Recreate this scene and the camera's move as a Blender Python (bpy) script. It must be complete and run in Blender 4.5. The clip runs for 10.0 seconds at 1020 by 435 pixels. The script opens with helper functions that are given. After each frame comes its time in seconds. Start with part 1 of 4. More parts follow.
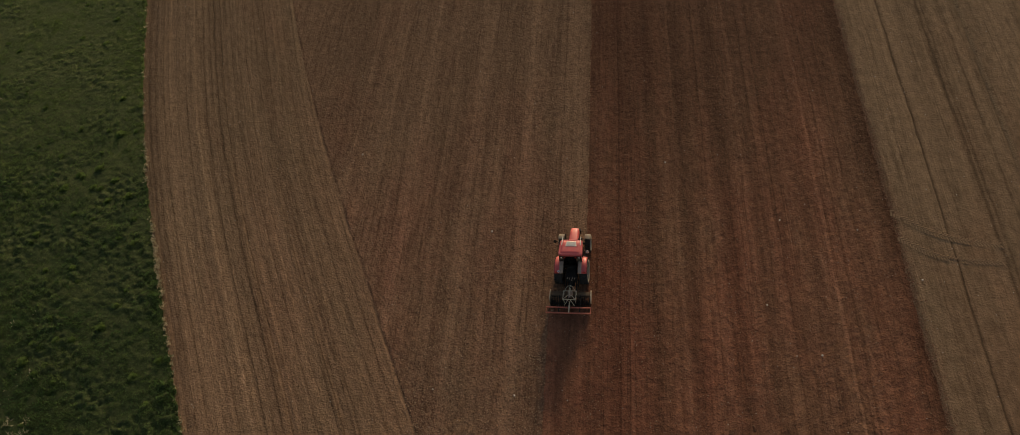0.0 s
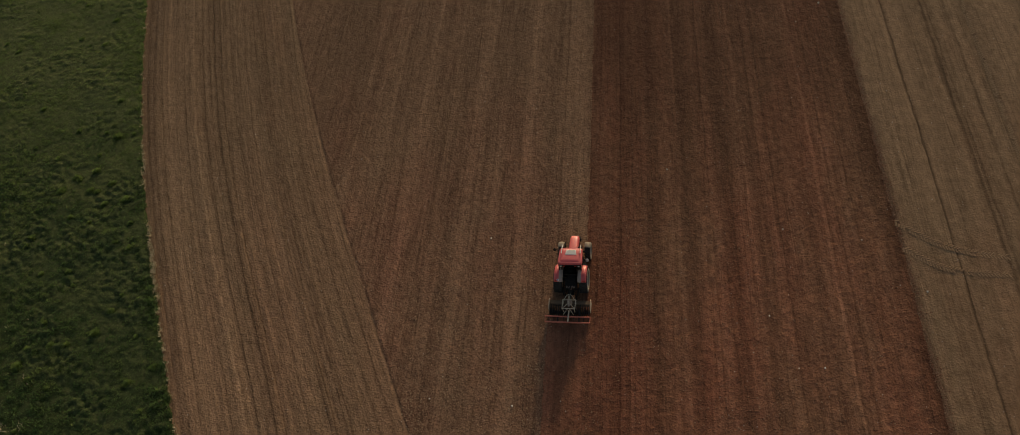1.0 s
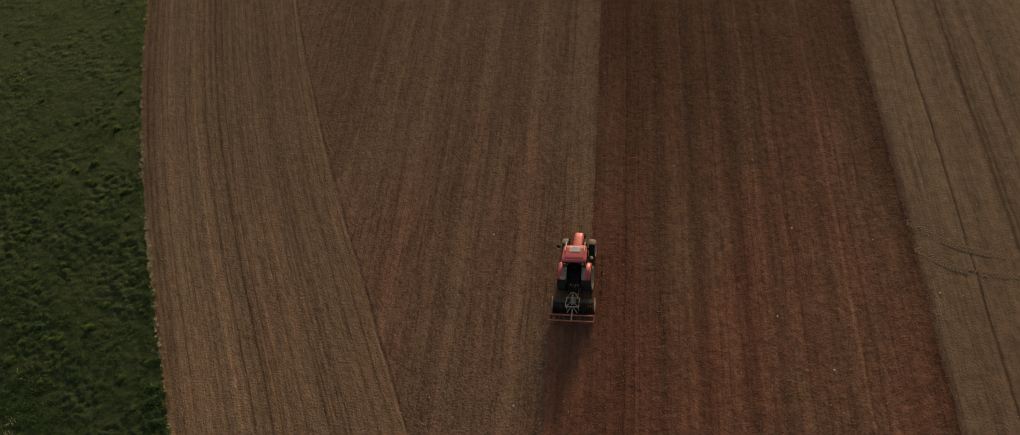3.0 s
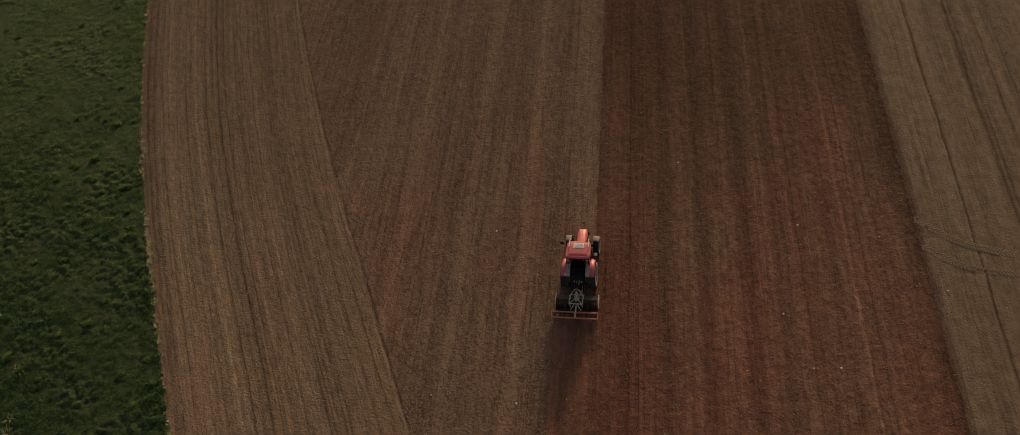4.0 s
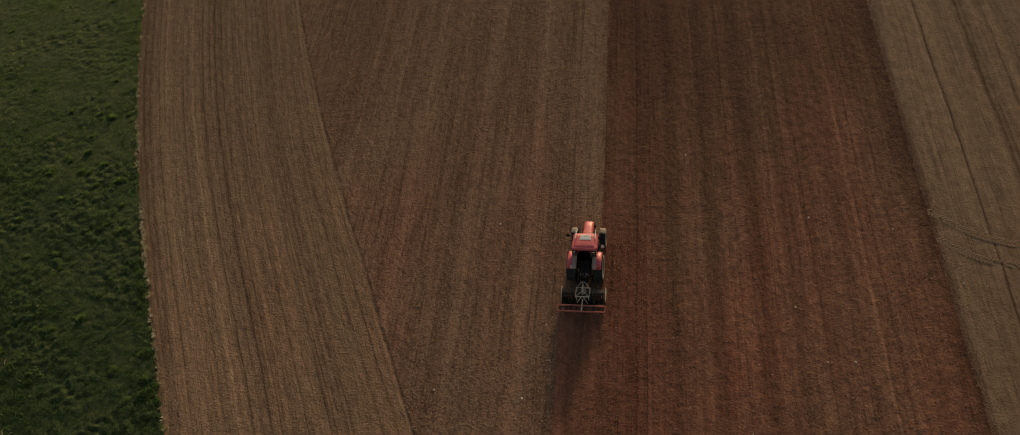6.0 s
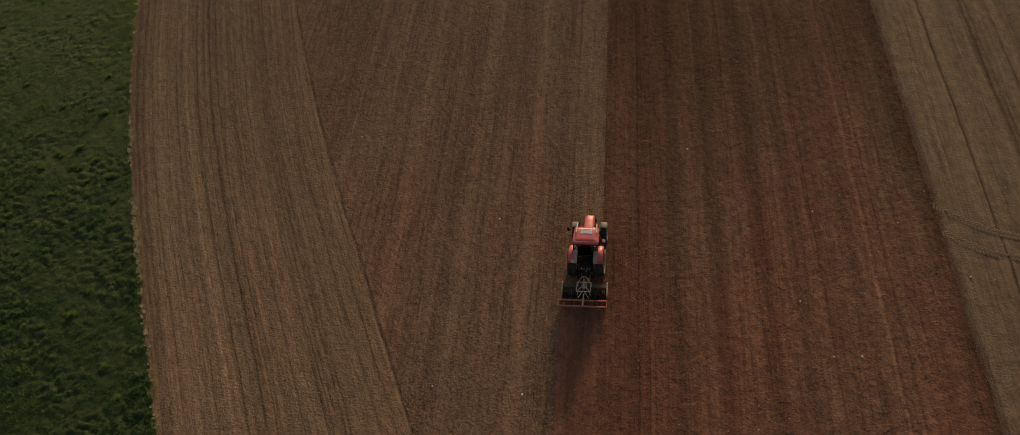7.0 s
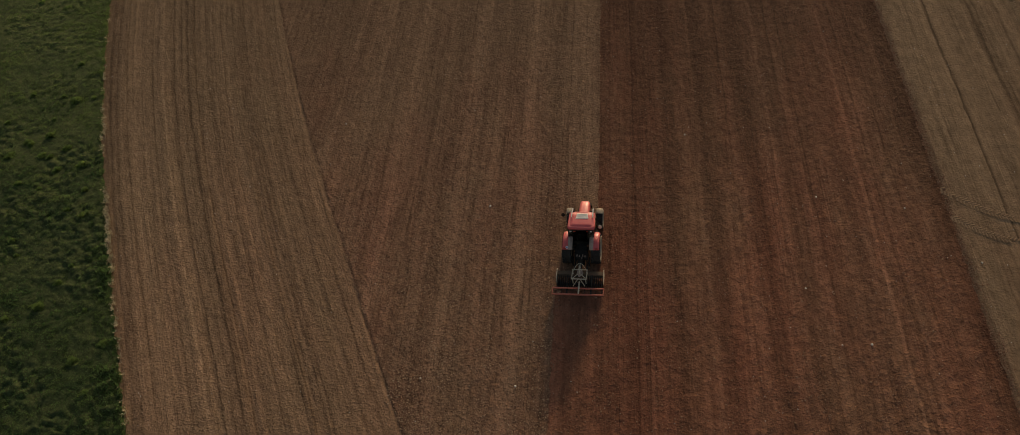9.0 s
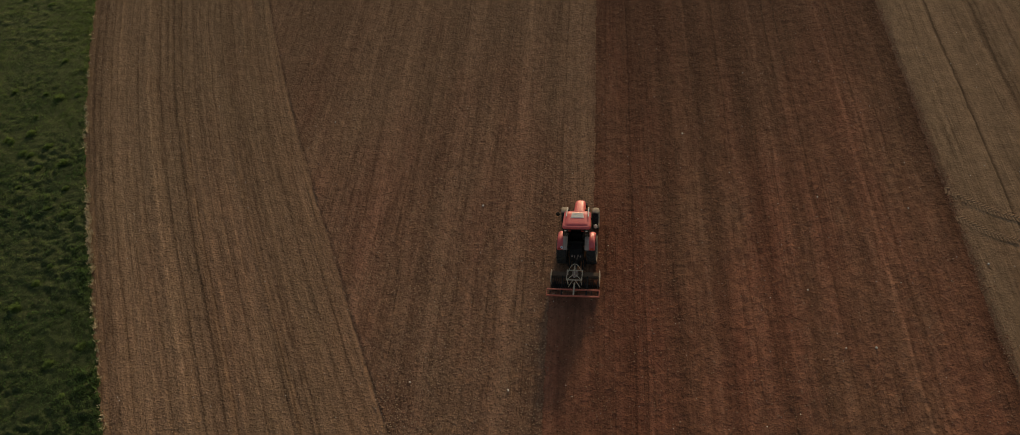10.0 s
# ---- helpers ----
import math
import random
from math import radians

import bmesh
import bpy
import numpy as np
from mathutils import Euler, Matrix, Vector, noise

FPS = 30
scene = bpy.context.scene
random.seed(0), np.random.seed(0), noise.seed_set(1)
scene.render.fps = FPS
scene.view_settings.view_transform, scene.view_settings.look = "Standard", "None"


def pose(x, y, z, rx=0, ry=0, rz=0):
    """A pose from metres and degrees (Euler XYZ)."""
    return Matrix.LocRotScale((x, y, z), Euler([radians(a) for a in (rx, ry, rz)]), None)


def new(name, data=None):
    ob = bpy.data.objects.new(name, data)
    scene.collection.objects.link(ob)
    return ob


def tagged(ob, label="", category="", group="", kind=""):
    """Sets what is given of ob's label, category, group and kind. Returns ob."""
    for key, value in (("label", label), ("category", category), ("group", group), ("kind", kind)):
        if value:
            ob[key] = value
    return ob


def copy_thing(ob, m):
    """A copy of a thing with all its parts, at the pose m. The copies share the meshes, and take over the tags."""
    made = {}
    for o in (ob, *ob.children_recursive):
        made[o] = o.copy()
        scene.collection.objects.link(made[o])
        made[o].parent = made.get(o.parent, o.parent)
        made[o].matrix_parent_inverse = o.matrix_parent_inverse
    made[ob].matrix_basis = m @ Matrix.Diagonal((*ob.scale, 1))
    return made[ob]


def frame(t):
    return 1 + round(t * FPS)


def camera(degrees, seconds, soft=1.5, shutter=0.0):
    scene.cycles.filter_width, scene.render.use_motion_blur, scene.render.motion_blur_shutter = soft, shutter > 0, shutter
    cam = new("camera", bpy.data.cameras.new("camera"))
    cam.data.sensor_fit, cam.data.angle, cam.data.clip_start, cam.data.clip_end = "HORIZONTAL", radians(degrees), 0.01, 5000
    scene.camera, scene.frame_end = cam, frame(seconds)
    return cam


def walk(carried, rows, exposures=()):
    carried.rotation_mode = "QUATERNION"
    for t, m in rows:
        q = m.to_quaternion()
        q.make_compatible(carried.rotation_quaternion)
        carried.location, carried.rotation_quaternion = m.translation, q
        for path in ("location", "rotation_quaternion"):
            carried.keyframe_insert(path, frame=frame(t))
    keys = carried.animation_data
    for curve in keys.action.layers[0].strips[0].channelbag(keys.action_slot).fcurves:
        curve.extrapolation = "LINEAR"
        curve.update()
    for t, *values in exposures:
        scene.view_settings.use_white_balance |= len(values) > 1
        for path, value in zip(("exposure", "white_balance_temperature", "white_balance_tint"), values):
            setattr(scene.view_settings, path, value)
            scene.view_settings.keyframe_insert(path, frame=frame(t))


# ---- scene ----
cam = camera(61.5, 10.0, soft=0.8)
# seconds, x, y, z, pitch, roll, yaw; the tractor's rear axle is the origin and it heads along +y
ROWS = [
    (0.0, 7.851, -33.954, 52.101, -52.398, 8.973, 7.161),
    (0.5, 7.975, -33.404, 51.959, -52.343, 8.976, 7.420),
    (1.0, 8.034, -33.006, 51.768, -52.350, 8.960, 7.633),
    (1.5, 8.040, -32.731, 51.541, -52.383, 8.934, 7.811),
    (2.0, 8.003, -32.552, 51.287, -52.412, 8.905, 7.964),
    (2.5, 7.930, -32.449, 51.010, -52.417, 8.873, 8.095),
    (3.0, 7.824, -32.407, 50.711, -52.388, 8.839, 8.205),
    (3.5, 7.689, -32.411, 50.387, -52.316, 8.801, 8.293),
    (4.0, 7.528, -32.450, 50.032, -52.203, 8.757, 8.356),
    (4.5, 7.341, -32.517, 49.642, -52.050, 8.700, 8.391),
    (5.0, 7.131, -32.604, 49.208, -51.865, 8.627, 8.394),
    (5.5, 6.898, -32.703, 48.725, -51.656, 8.534, 8.360),
    (6.0, 6.645, -32.809, 48.187, -51.430, 8.415, 8.289),
    (6.5, 6.377, -32.913, 47.589, -51.197, 8.268, 8.181),
    (7.0, 6.097, -33.007, 46.932, -50.963, 8.093, 8.038),
    (7.5, 5.814, -33.079, 46.216, -50.732, 7.891, 7.867),
    (8.0, 5.538, -33.117, 45.449, -50.503, 7.665, 7.680),
    (8.5, 5.281, -33.102, 44.642, -50.272, 7.424, 7.492),
    (9.0, 5.060, -33.013, 43.811, -50.025, 7.178, 7.326),
    (9.5, 4.896, -32.825, 42.981, -49.743, 6.943, 7.210),
    (10.0, 4.814, -32.506, 42.183, -49.398, 6.736, 7.179),
]
walk(cam, [(t, pose(x, y, z, 90 + p, r, w)) for t, x, y, z, p, r, w in ROWS], [(0.0, -0.46, 8400, 13), (10.0, -0.46, 8400, 13)])

# ---- light ----
SUN_ELEVATION, SUN_AZIMUTH = 14.5, 5.0  # degrees above the ground; degrees from +y towards +x
world = bpy.data.worlds.new("sky")
scene.world = world
world.use_nodes = True
wn = world.node_tree
sky = wn.nodes.new("ShaderNodeTexSky")
sky.sky_type = "NISHITA"
sky.sun_disc = False
sky.sun_elevation = radians(SUN_ELEVATION)
sky.sun_rotation = radians(SUN_AZIMUTH)
sky.dust_density = 2.0
wn.links.new(sky.outputs[0], wn.nodes["Background"].inputs[0])
wn.nodes["Background"].inputs[1].default_value = 0.12
sun = new("sun", bpy.data.lights.new("sun", "SUN"))
sun.data.energy, sun.data.angle, sun.data.color = 2.9, radians(4.2), (1.0, 0.86, 0.7)
sun.rotation_euler = Euler((radians(SUN_ELEVATION - 90), 0, radians(-SUN_AZIMUTH)))


# ---- materials ----
def mat(name, rough=0.6, metal=0.0):
    m = bpy.data.materials.new(name)
    m.use_nodes = True
    b = m.node_tree.nodes["Principled BSDF"]
    b.inputs["Roughness"].default_value, b.inputs["Metallic"].default_value = rough, metal
    return m, m.node_tree, b


def add(nt, kind, **values):
    n = nt.nodes.new(kind)
    for k, v in values.items():
        n.inputs[k].default_value = v
    return n


def noise_at(nt, vec, scale, detail=4.0, rough=0.6):
    n = add(nt, "ShaderNodeTexNoise", Scale=scale, Detail=detail, Roughness=rough)
    nt.links.new(vec, n.inputs["Vector"])
    return n.outputs["Fac"]


def ramp(nt, fac, *stops):
    r = nt.nodes.new("ShaderNodeValToRGB")
    e = r.color_ramp.elements
    while len(e) < len(stops):
        e.new(0.5)
    for i, (p, c) in enumerate(stops):
        e[i].position, e[i].color = p, (*c, 1) if len(c) == 3 else c
    nt.links.new(fac, r.inputs[0])
    return r.outputs[0]


def mix(nt, fac, a, b, mode="MIX"):
    n = nt.nodes.new("ShaderNodeMix")
    n.data_type, n.blend_type = "RGBA", mode
    for value, socket in ((fac, n.inputs[0]), (a, n.inputs[6]), (b, n.inputs[7])):
        if isinstance(value, (int, float)):
            socket.default_value = value
        elif isinstance(value, tuple):
            socket.default_value = (*value, 1)
        else:
            nt.links.new(value, socket)
    return n.outputs[2]


def grey(v):
    return (v, v, v)


def stretched(nt, vec, sx, sy):
    n = nt.nodes.new("ShaderNodeMapping")
    n.inputs["Scale"].default_value = (sx, sy, 1)
    nt.links.new(vec, n.inputs[0])
    return n.outputs[0]


def banded(nt, coord, stops):
    """A brightness across the rows, from (metres, value) stops along one coordinate."""
    lo, hi = stops[0][0], stops[-1][0]
    span = nt.nodes.new("ShaderNodeMapRange")
    span.inputs["From Min"].default_value, span.inputs["From Max"].default_value = lo, hi
    nt.links.new(coord, span.inputs["Value"])
    return ramp(nt, span.outputs[0], *(((m - lo) / (hi - lo), grey(max(0.3, 1 + 1.4 * (v - 1)))) for m, v in stops))


def lines_at(centres, base=1.0):
    """Stops for narrow lines: (metres, half width, value) each, on an even base."""
    out = []
    for c, w, v in centres:
        out += [(c - 1.7 * w, base), (c - 0.5 * w, v), (c + 0.5 * w, v), (c + 1.7 * w, base)]
    return out


def soil(name, light, dark, red, streak=0.5, redness=0.5, grain=1.0, bands=(), far_dark=0.0, ruddy=()):
    """Worked earth: clods with painted dark sides, streaks along the rows (UV in metres), redder patches, strips of
    damp and painted furrow shade from the mesh, bands left by the passes.
    """
    m, nt, b = mat(name, 0.95)
    b.inputs["Specular IOR Level"].default_value = 0.05
    b.inputs["Diffuse Roughness"].default_value = 0.3
    co = nt.nodes.new("ShaderNodeTexCoord")
    xyz, uv = co.outputs["Object"], co.outputs["UV"]
    patches = noise_at(nt, stretched(nt, uv, 1.0, 0.3), 0.16, 5, 0.65)
    # the earth turns from brown to red towards the near end of the field
    along = nt.nodes.new("ShaderNodeSeparateXYZ")
    nt.links.new(xyz, along.inputs[0])
    turn = nt.nodes.new("ShaderNodeMapRange")
    for k, v in zip(("From Min", "From Max", "To Min", "To Max"), (26.0, 0.0, -0.13, 0.07)):
        turn.inputs[k].default_value = v
    nt.links.new(along.outputs[1], turn.inputs["Value"])
    total = nt.nodes.new("ShaderNodeMath")
    nt.links.new(patches, total.inputs[0])
    nt.links.new(turn.outputs[0], total.inputs[1])
    patches = total.outputs[0]
    if ruddy:
        # some passes brought up more red earth than others
        across = nt.nodes.new("ShaderNodeSeparateXYZ")
        nt.links.new(uv, across.inputs[0])
        lo, hi = ruddy[0][0], ruddy[-1][0]
        span = nt.nodes.new("ShaderNodeMapRange")
        span.inputs["From Min"].default_value, span.inputs["From Max"].default_value = lo, hi
        nt.links.new(across.outputs[0], span.inputs["Value"])
        more = nt.nodes.new("ShaderNodeMath")
        more.operation = "ADD"
        nt.links.new(patches, more.inputs[0])
        nt.links.new(ramp(nt, span.outputs[0], *(((u - lo) / (hi - lo), grey(v + 0.2)) for u, v in ruddy)), more.inputs[1])
        less = nt.nodes.new("ShaderNodeMath")
        less.operation = "SUBTRACT"
        less.inputs[1].default_value = 0.2
        nt.links.new(more.outputs[0], less.inputs[0])
        patches = less.outputs[0]
    base = mix(nt, ramp(nt, patches, (0.5 - 0.22 * redness, grey(0)), (0.72, grey(1))), light, red)
    broad = ramp(nt, noise_at(nt, stretched(nt, uv, 1.0, 0.02), 0.5, 3, 0.6), (0.36, grey(1 - 1.0 * streak)), (0.62, grey(1.12)))
    fine = ramp(nt, noise_at(nt, stretched(nt, uv, 1.0, 0.05), 3.4, 4, 0.75), (0.34, grey(1 - 2.0 * streak)), (0.47, grey(1.0)), (0.68, grey(1.2)))
    base = mix(nt, 1.0, base, broad, "MULTIPLY")
    base = mix(nt, 0.8, base, fine, "MULTIPLY")
    for scale, mid in ((1.5, 0.47), (2.6, 0.52)):
        cuts = ramp(nt, noise_at(nt, stretched(nt, uv, 1.0, 0.006), scale, 2, 0.5), (mid - 0.024, grey(1.0)), (mid - 0.010, grey(1 - 1.5 * streak)), (mid + 0.001, grey(1 - 1.5 * streak)), (mid + 0.010, grey(1.12)), (mid + 0.034, grey(1.0)))
        worn = ramp(nt, noise_at(nt, stretched(nt, uv, 1, 0.15), 0.5, 4, 0.7), (0.4, grey(0.1)), (0.62, grey(0.95)))
        base = mix(nt, worn, base, mix(nt, 1.0, base, cuts, "MULTIPLY"))
    if far_dark:
        # darker brown earth at the far end, setting in patch by patch
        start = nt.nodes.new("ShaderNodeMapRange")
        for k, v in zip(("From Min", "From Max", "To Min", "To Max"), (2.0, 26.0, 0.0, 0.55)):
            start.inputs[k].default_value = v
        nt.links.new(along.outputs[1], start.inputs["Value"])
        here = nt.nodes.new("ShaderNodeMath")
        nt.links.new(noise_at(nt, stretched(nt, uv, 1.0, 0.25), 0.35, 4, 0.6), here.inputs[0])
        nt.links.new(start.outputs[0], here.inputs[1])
        base = mix(nt, ramp(nt, here.outputs[0], (0.5, grey(0)), (1.0, grey(far_dark))), base, tuple(1.2 * c for c in dark))
    if bands:
        sep = nt.nodes.new("ShaderNodeSeparateXYZ")
        nt.links.new(uv, sep.inputs[0])
        wob = nt.nodes.new("ShaderNodeMath")
        wob.operation = "MULTIPLY_ADD"
        wob.inputs[1].default_value = 0.5
        nt.links.new(noise_at(nt, stretched(nt, uv, 0.3, 1.0), 0.35, 4, 0.7), wob.inputs[0])
        nt.links.new(sep.outputs[0], wob.inputs[2])
        worn = ramp(nt, noise_at(nt, stretched(nt, uv, 1, 0.2), 0.8, 4, 0.7), (0.32, grey(0.75)), (0.6, grey(1.0)))
        for stops in bands:
            base = mix(nt, worn, base, mix(nt, 1.0, base, banded(nt, wob.outputs[0], [(u + 0.25, v) for u, v in stops]), "MULTIPLY"))
    mottle = ramp(nt, noise_at(nt, stretched(nt, uv, 1.0, 0.55), 2.0, 2, 0.6), (0.36, grey(0.84)), (0.64, grey(1.12)))
    base = mix(nt, 1.0, base, mottle, "MULTIPLY")
    # dark grain for the clods' shaded sides, painted into the colour
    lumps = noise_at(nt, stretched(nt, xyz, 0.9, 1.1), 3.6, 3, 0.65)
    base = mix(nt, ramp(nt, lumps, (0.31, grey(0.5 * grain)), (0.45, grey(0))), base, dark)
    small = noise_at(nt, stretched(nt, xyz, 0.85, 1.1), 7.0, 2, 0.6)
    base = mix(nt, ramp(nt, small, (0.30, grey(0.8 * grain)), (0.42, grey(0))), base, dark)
    specks = noise_at(nt, xyz, 9.0, 3, 0.8)
    base = mix(nt, ramp(nt, specks, (0.58, grey(0)), (0.7, grey(0.4))), base, tuple(min(1, 1.5 * c) for c in light))
    # damp earth, and furrow shade painted in along the grooves
    damp_shade = nt.nodes.new("ShaderNodeAttribute")
    damp_shade.attribute_name = "damp_shade"
    base = mix(nt, damp_shade.outputs["Fac"], base, tuple(0.55 * c for c in dark))
    nt.links.new(base, b.inputs["Base Color"])
    bump = add(nt, "ShaderNodeBump", Strength=1.0, Distance=0.03 * grain)
    crumbs = ramp(nt, noise_at(nt, xyz, 6.5, 2, 0.6), (0.36, grey(0)), (0.5, grey(0.2)), (0.62, grey(0.62)), (0.8, grey(1)))
    nt.links.new(crumbs, bump.inputs["Height"])
    nt.links.new(bump.outputs[0], b.inputs["Normal"])
    return m


def paint(name, colour, rough=0.4, metal=0.0, dirt_sheen=(0.16, 0.11, 0.07), dirty=0.35, scale=6.0):
    """Paint, plastic, rubber or steel with dust and scuffs."""
    m, nt, b = mat(name, rough, metal)
    co = nt.nodes.new("ShaderNodeTexCoord")
    n1 = noise_at(nt, co.outputs["Object"], scale, 6, 0.7)
    n2 = noise_at(nt, co.outputs["Object"], scale * 7, 3, 0.6)
    c = mix(nt, ramp(nt, n1, (0.42, grey(0)), (0.75, grey(dirty))), colour, dirt_sheen)
    c = mix(nt, ramp(nt, n2, (0.4, grey(0)), (0.8, grey(dirty * 0.6))), c, dirt_sheen)
    nt.links.new(c, b.inputs["Base Color"])
    nt.links.new(ramp(nt, n1, (0.3, grey(rough)), (0.8, grey(min(1, rough + 0.4)))), b.inputs["Roughness"])
    return m


def foliage(name, a, b_, c, scale=0.35, thin=0.0, relief_shade=0.0, backlit=None):
    """Leaves, straw or crumbs that vary piece by piece; thin ones let light through."""
    m, nt, b = mat(name, 0.8)
    b.inputs["Specular IOR Level"].default_value = 0.1
    geo = nt.nodes.new("ShaderNodeNewGeometry")
    co = nt.nodes.new("ShaderNodeTexCoord")
    base = mix(nt, ramp(nt, noise_at(nt, co.outputs["Object"], scale, 5, 0.65), (0.35, grey(0)), (0.65, grey(1))), a, b_)
    base = mix(nt, ramp(nt, geo.outputs["Random Per Island"], (0.55, grey(0)), (1.0, grey(0.7))), base, c)
    if backlit:
        # far end painted lighter and yellower for its backlight, setting in patch by patch
        place = nt.nodes.new("ShaderNodeSeparateXYZ")
        nt.links.new(co.outputs["Object"], place.inputs[0])
        far = nt.nodes.new("ShaderNodeMapRange")
        for k, v in zip(("From Min", "From Max", "To Min", "To Max"), (-8.0, 30.0, -0.25, 0.35)):
            far.inputs[k].default_value = v
        nt.links.new(place.outputs[1], far.inputs["Value"])
        here = nt.nodes.new("ShaderNodeMath")
        nt.links.new(noise_at(nt, co.outputs["Object"], 0.3, 4, 0.6), here.inputs[0])
        nt.links.new(far.outputs[0], here.inputs[1])
        base = mix(nt, ramp(nt, here.outputs[0], (0.35, grey(0)), (0.75, grey(1))), base, backlit)
    if relief_shade:
        # shade in the gaps between tufts, put into the colour
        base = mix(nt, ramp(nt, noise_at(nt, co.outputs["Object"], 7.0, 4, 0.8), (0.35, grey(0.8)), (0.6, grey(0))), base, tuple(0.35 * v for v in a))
        bump = add(nt, "ShaderNodeBump", Strength=1.0, Distance=relief_shade)
        nt.links.new(noise_at(nt, co.outputs["Object"], 6.0, 4, 0.7), bump.inputs["Height"])
        nt.links.new(bump.outputs[0], b.inputs["Normal"])
    nt.links.new(base, b.inputs["Base Color"])
    if thin:
        tr = nt.nodes.new("ShaderNodeBsdfTranslucent")
        nt.links.new(base, tr.inputs[0])
        blend = nt.nodes.new("ShaderNodeMixShader")
        blend.inputs[0].default_value = thin
        nt.links.new(b.outputs[0], blend.inputs[1])
        nt.links.new(tr.outputs[0], blend.inputs[2])
        nt.links.new(blend.outputs[0], nt.nodes["Material Output"].inputs[0])
    return m


# bands across the rows: metres from the field line, brightness
HEAD_BANDS = ([(0.0, 0.88), (0.9, 0.96), (2.0, 1.0), (4.0, 1.04), (5.2, 1.1), (6.2, 1.0), (7.4, 0.9), (8.4, 0.86), (8.9, 1.01), (10.5, 0.975), (12.5, 0.935), (14.0, 0.95), (17.5, 0.92)],
              lines_at([(2.2, 0.055, 0.78), (3.6, 0.05, 0.8), (6.6, 0.06, 0.72), (7.9, 0.07, 0.66), (8.6, 0.06, 0.7), (11.2, 0.055, 0.76), (13.4, 0.06, 0.74)]),
              lines_at([(1.3, 0.05, 0.8), (4.6, 0.05, 0.8), (5.6, 0.07, 1.13), (7.3, 0.045, 0.78), (9.7, 0.05, 0.8), (12.3, 0.05, 0.8), (15.4, 0.055, 0.8)]),
              lines_at([(0.6, 0.05, 0.8), (2.9, 0.06, 1.12), (8.25, 0.06, 1.14), (10.4, 0.05, 0.8), (14.5, 0.05, 0.82), (16.4, 0.05, 0.8)]))
SEED_BANDS = ([(-42.0, 0.97), (-37.0, 0.94), (-35.4, 1.07), (-34.0, 0.95), (-31.6, 0.95), (-30.4, 1.09), (-29.0, 0.95), (-26.4, 0.94), (-25.4, 1.1), (-24.4, 0.97), (-21.2, 0.93), (-20.4, 1.13), (-19.6, 0.97), (-17.5, 1.03), (-15.4, 0.93), (-14.6, 1.13), (-13.8, 0.97), (-10.8, 0.96), (-9.8, 1.1), (-8.8, 0.98), (-7.2, 0.96), (-5.9, 0.97), (-5.35, 1.15), (-4.6, 0.96), (-2.6, 0.97), (-1.4, 1.07), (0.0, 1.1)],
              lines_at([(-17.6, 0.09, 1.1), (-12.2, 0.09, 1.12), (-7.6, 0.08, 1.1), (-3.1, 0.07, 0.86), (-2.2, 0.06, 0.86)]))
TILL_BANDS = ([(57.4, 1.02), (60.0, 0.93), (61.3, 0.91), (61.9, 0.81), (62.8, 0.82), (63.9, 0.9), (64.4, 0.91), (64.8, 0.78), (65.4, 0.8), (66.0, 0.94), (66.7, 0.97), (67.2, 0.86), (67.8, 0.76), (68.4, 0.92), (69.8, 0.96), (70.2, 0.78), (70.9, 0.78), (71.4, 0.97), (72.6, 0.86), (73.4, 0.99), (74.4, 0.88), (76.2, 0.9), (76.9, 1.07), (78.0, 0.98), (79.3, 1.0), (79.9, 0.88), (80.8, 0.87), (82.0, 0.8)],
              lines_at([(63.25, 0.07, 1.05), (66.95, 0.1, 1.22), (72.05, 0.1, 1.2), (74.05, 0.05, 0.74), (77.3, 0.1, 1.2)]),
              lines_at([(62.45, 0.05, 0.72), (69.2, 0.05, 0.78), (73.2, 0.05, 0.78), (75.3, 0.07, 1.14), (78.2, 0.06, 0.74), (79.4, 0.05, 0.8)]))
ROLL_BANDS = ([(120.0, 0.97), (122.0, 1.0), (124.4, 1.0), (125.0, 1.06), (126.1, 1.06), (126.4, 0.96), (127.2, 0.97), (127.7, 1.06), (128.3, 0.96), (128.9, 1.05), (129.6, 0.94), (130.6, 1.0), (132.0, 1.0)],
              lines_at([(122.0, 0.06, 0.84), (125.3, 0.07, 1.1), (126.55, 0.09, 0.74), (126.95, 0.07, 0.8), (128.35, 0.08, 0.82)]),
              lines_at([(123.45, 0.05, 0.62)]))
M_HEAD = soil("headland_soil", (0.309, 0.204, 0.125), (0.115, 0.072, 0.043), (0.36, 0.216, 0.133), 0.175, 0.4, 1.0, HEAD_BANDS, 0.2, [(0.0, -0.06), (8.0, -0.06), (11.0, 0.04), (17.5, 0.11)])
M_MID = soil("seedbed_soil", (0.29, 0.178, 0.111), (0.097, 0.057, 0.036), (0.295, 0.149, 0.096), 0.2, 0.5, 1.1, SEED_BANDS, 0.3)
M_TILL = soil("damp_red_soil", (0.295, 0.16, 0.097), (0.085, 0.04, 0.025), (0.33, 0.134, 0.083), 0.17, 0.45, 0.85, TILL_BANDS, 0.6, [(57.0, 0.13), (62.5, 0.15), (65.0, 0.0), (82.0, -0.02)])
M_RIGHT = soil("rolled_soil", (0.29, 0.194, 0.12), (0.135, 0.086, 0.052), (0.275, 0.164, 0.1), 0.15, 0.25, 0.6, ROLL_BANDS)
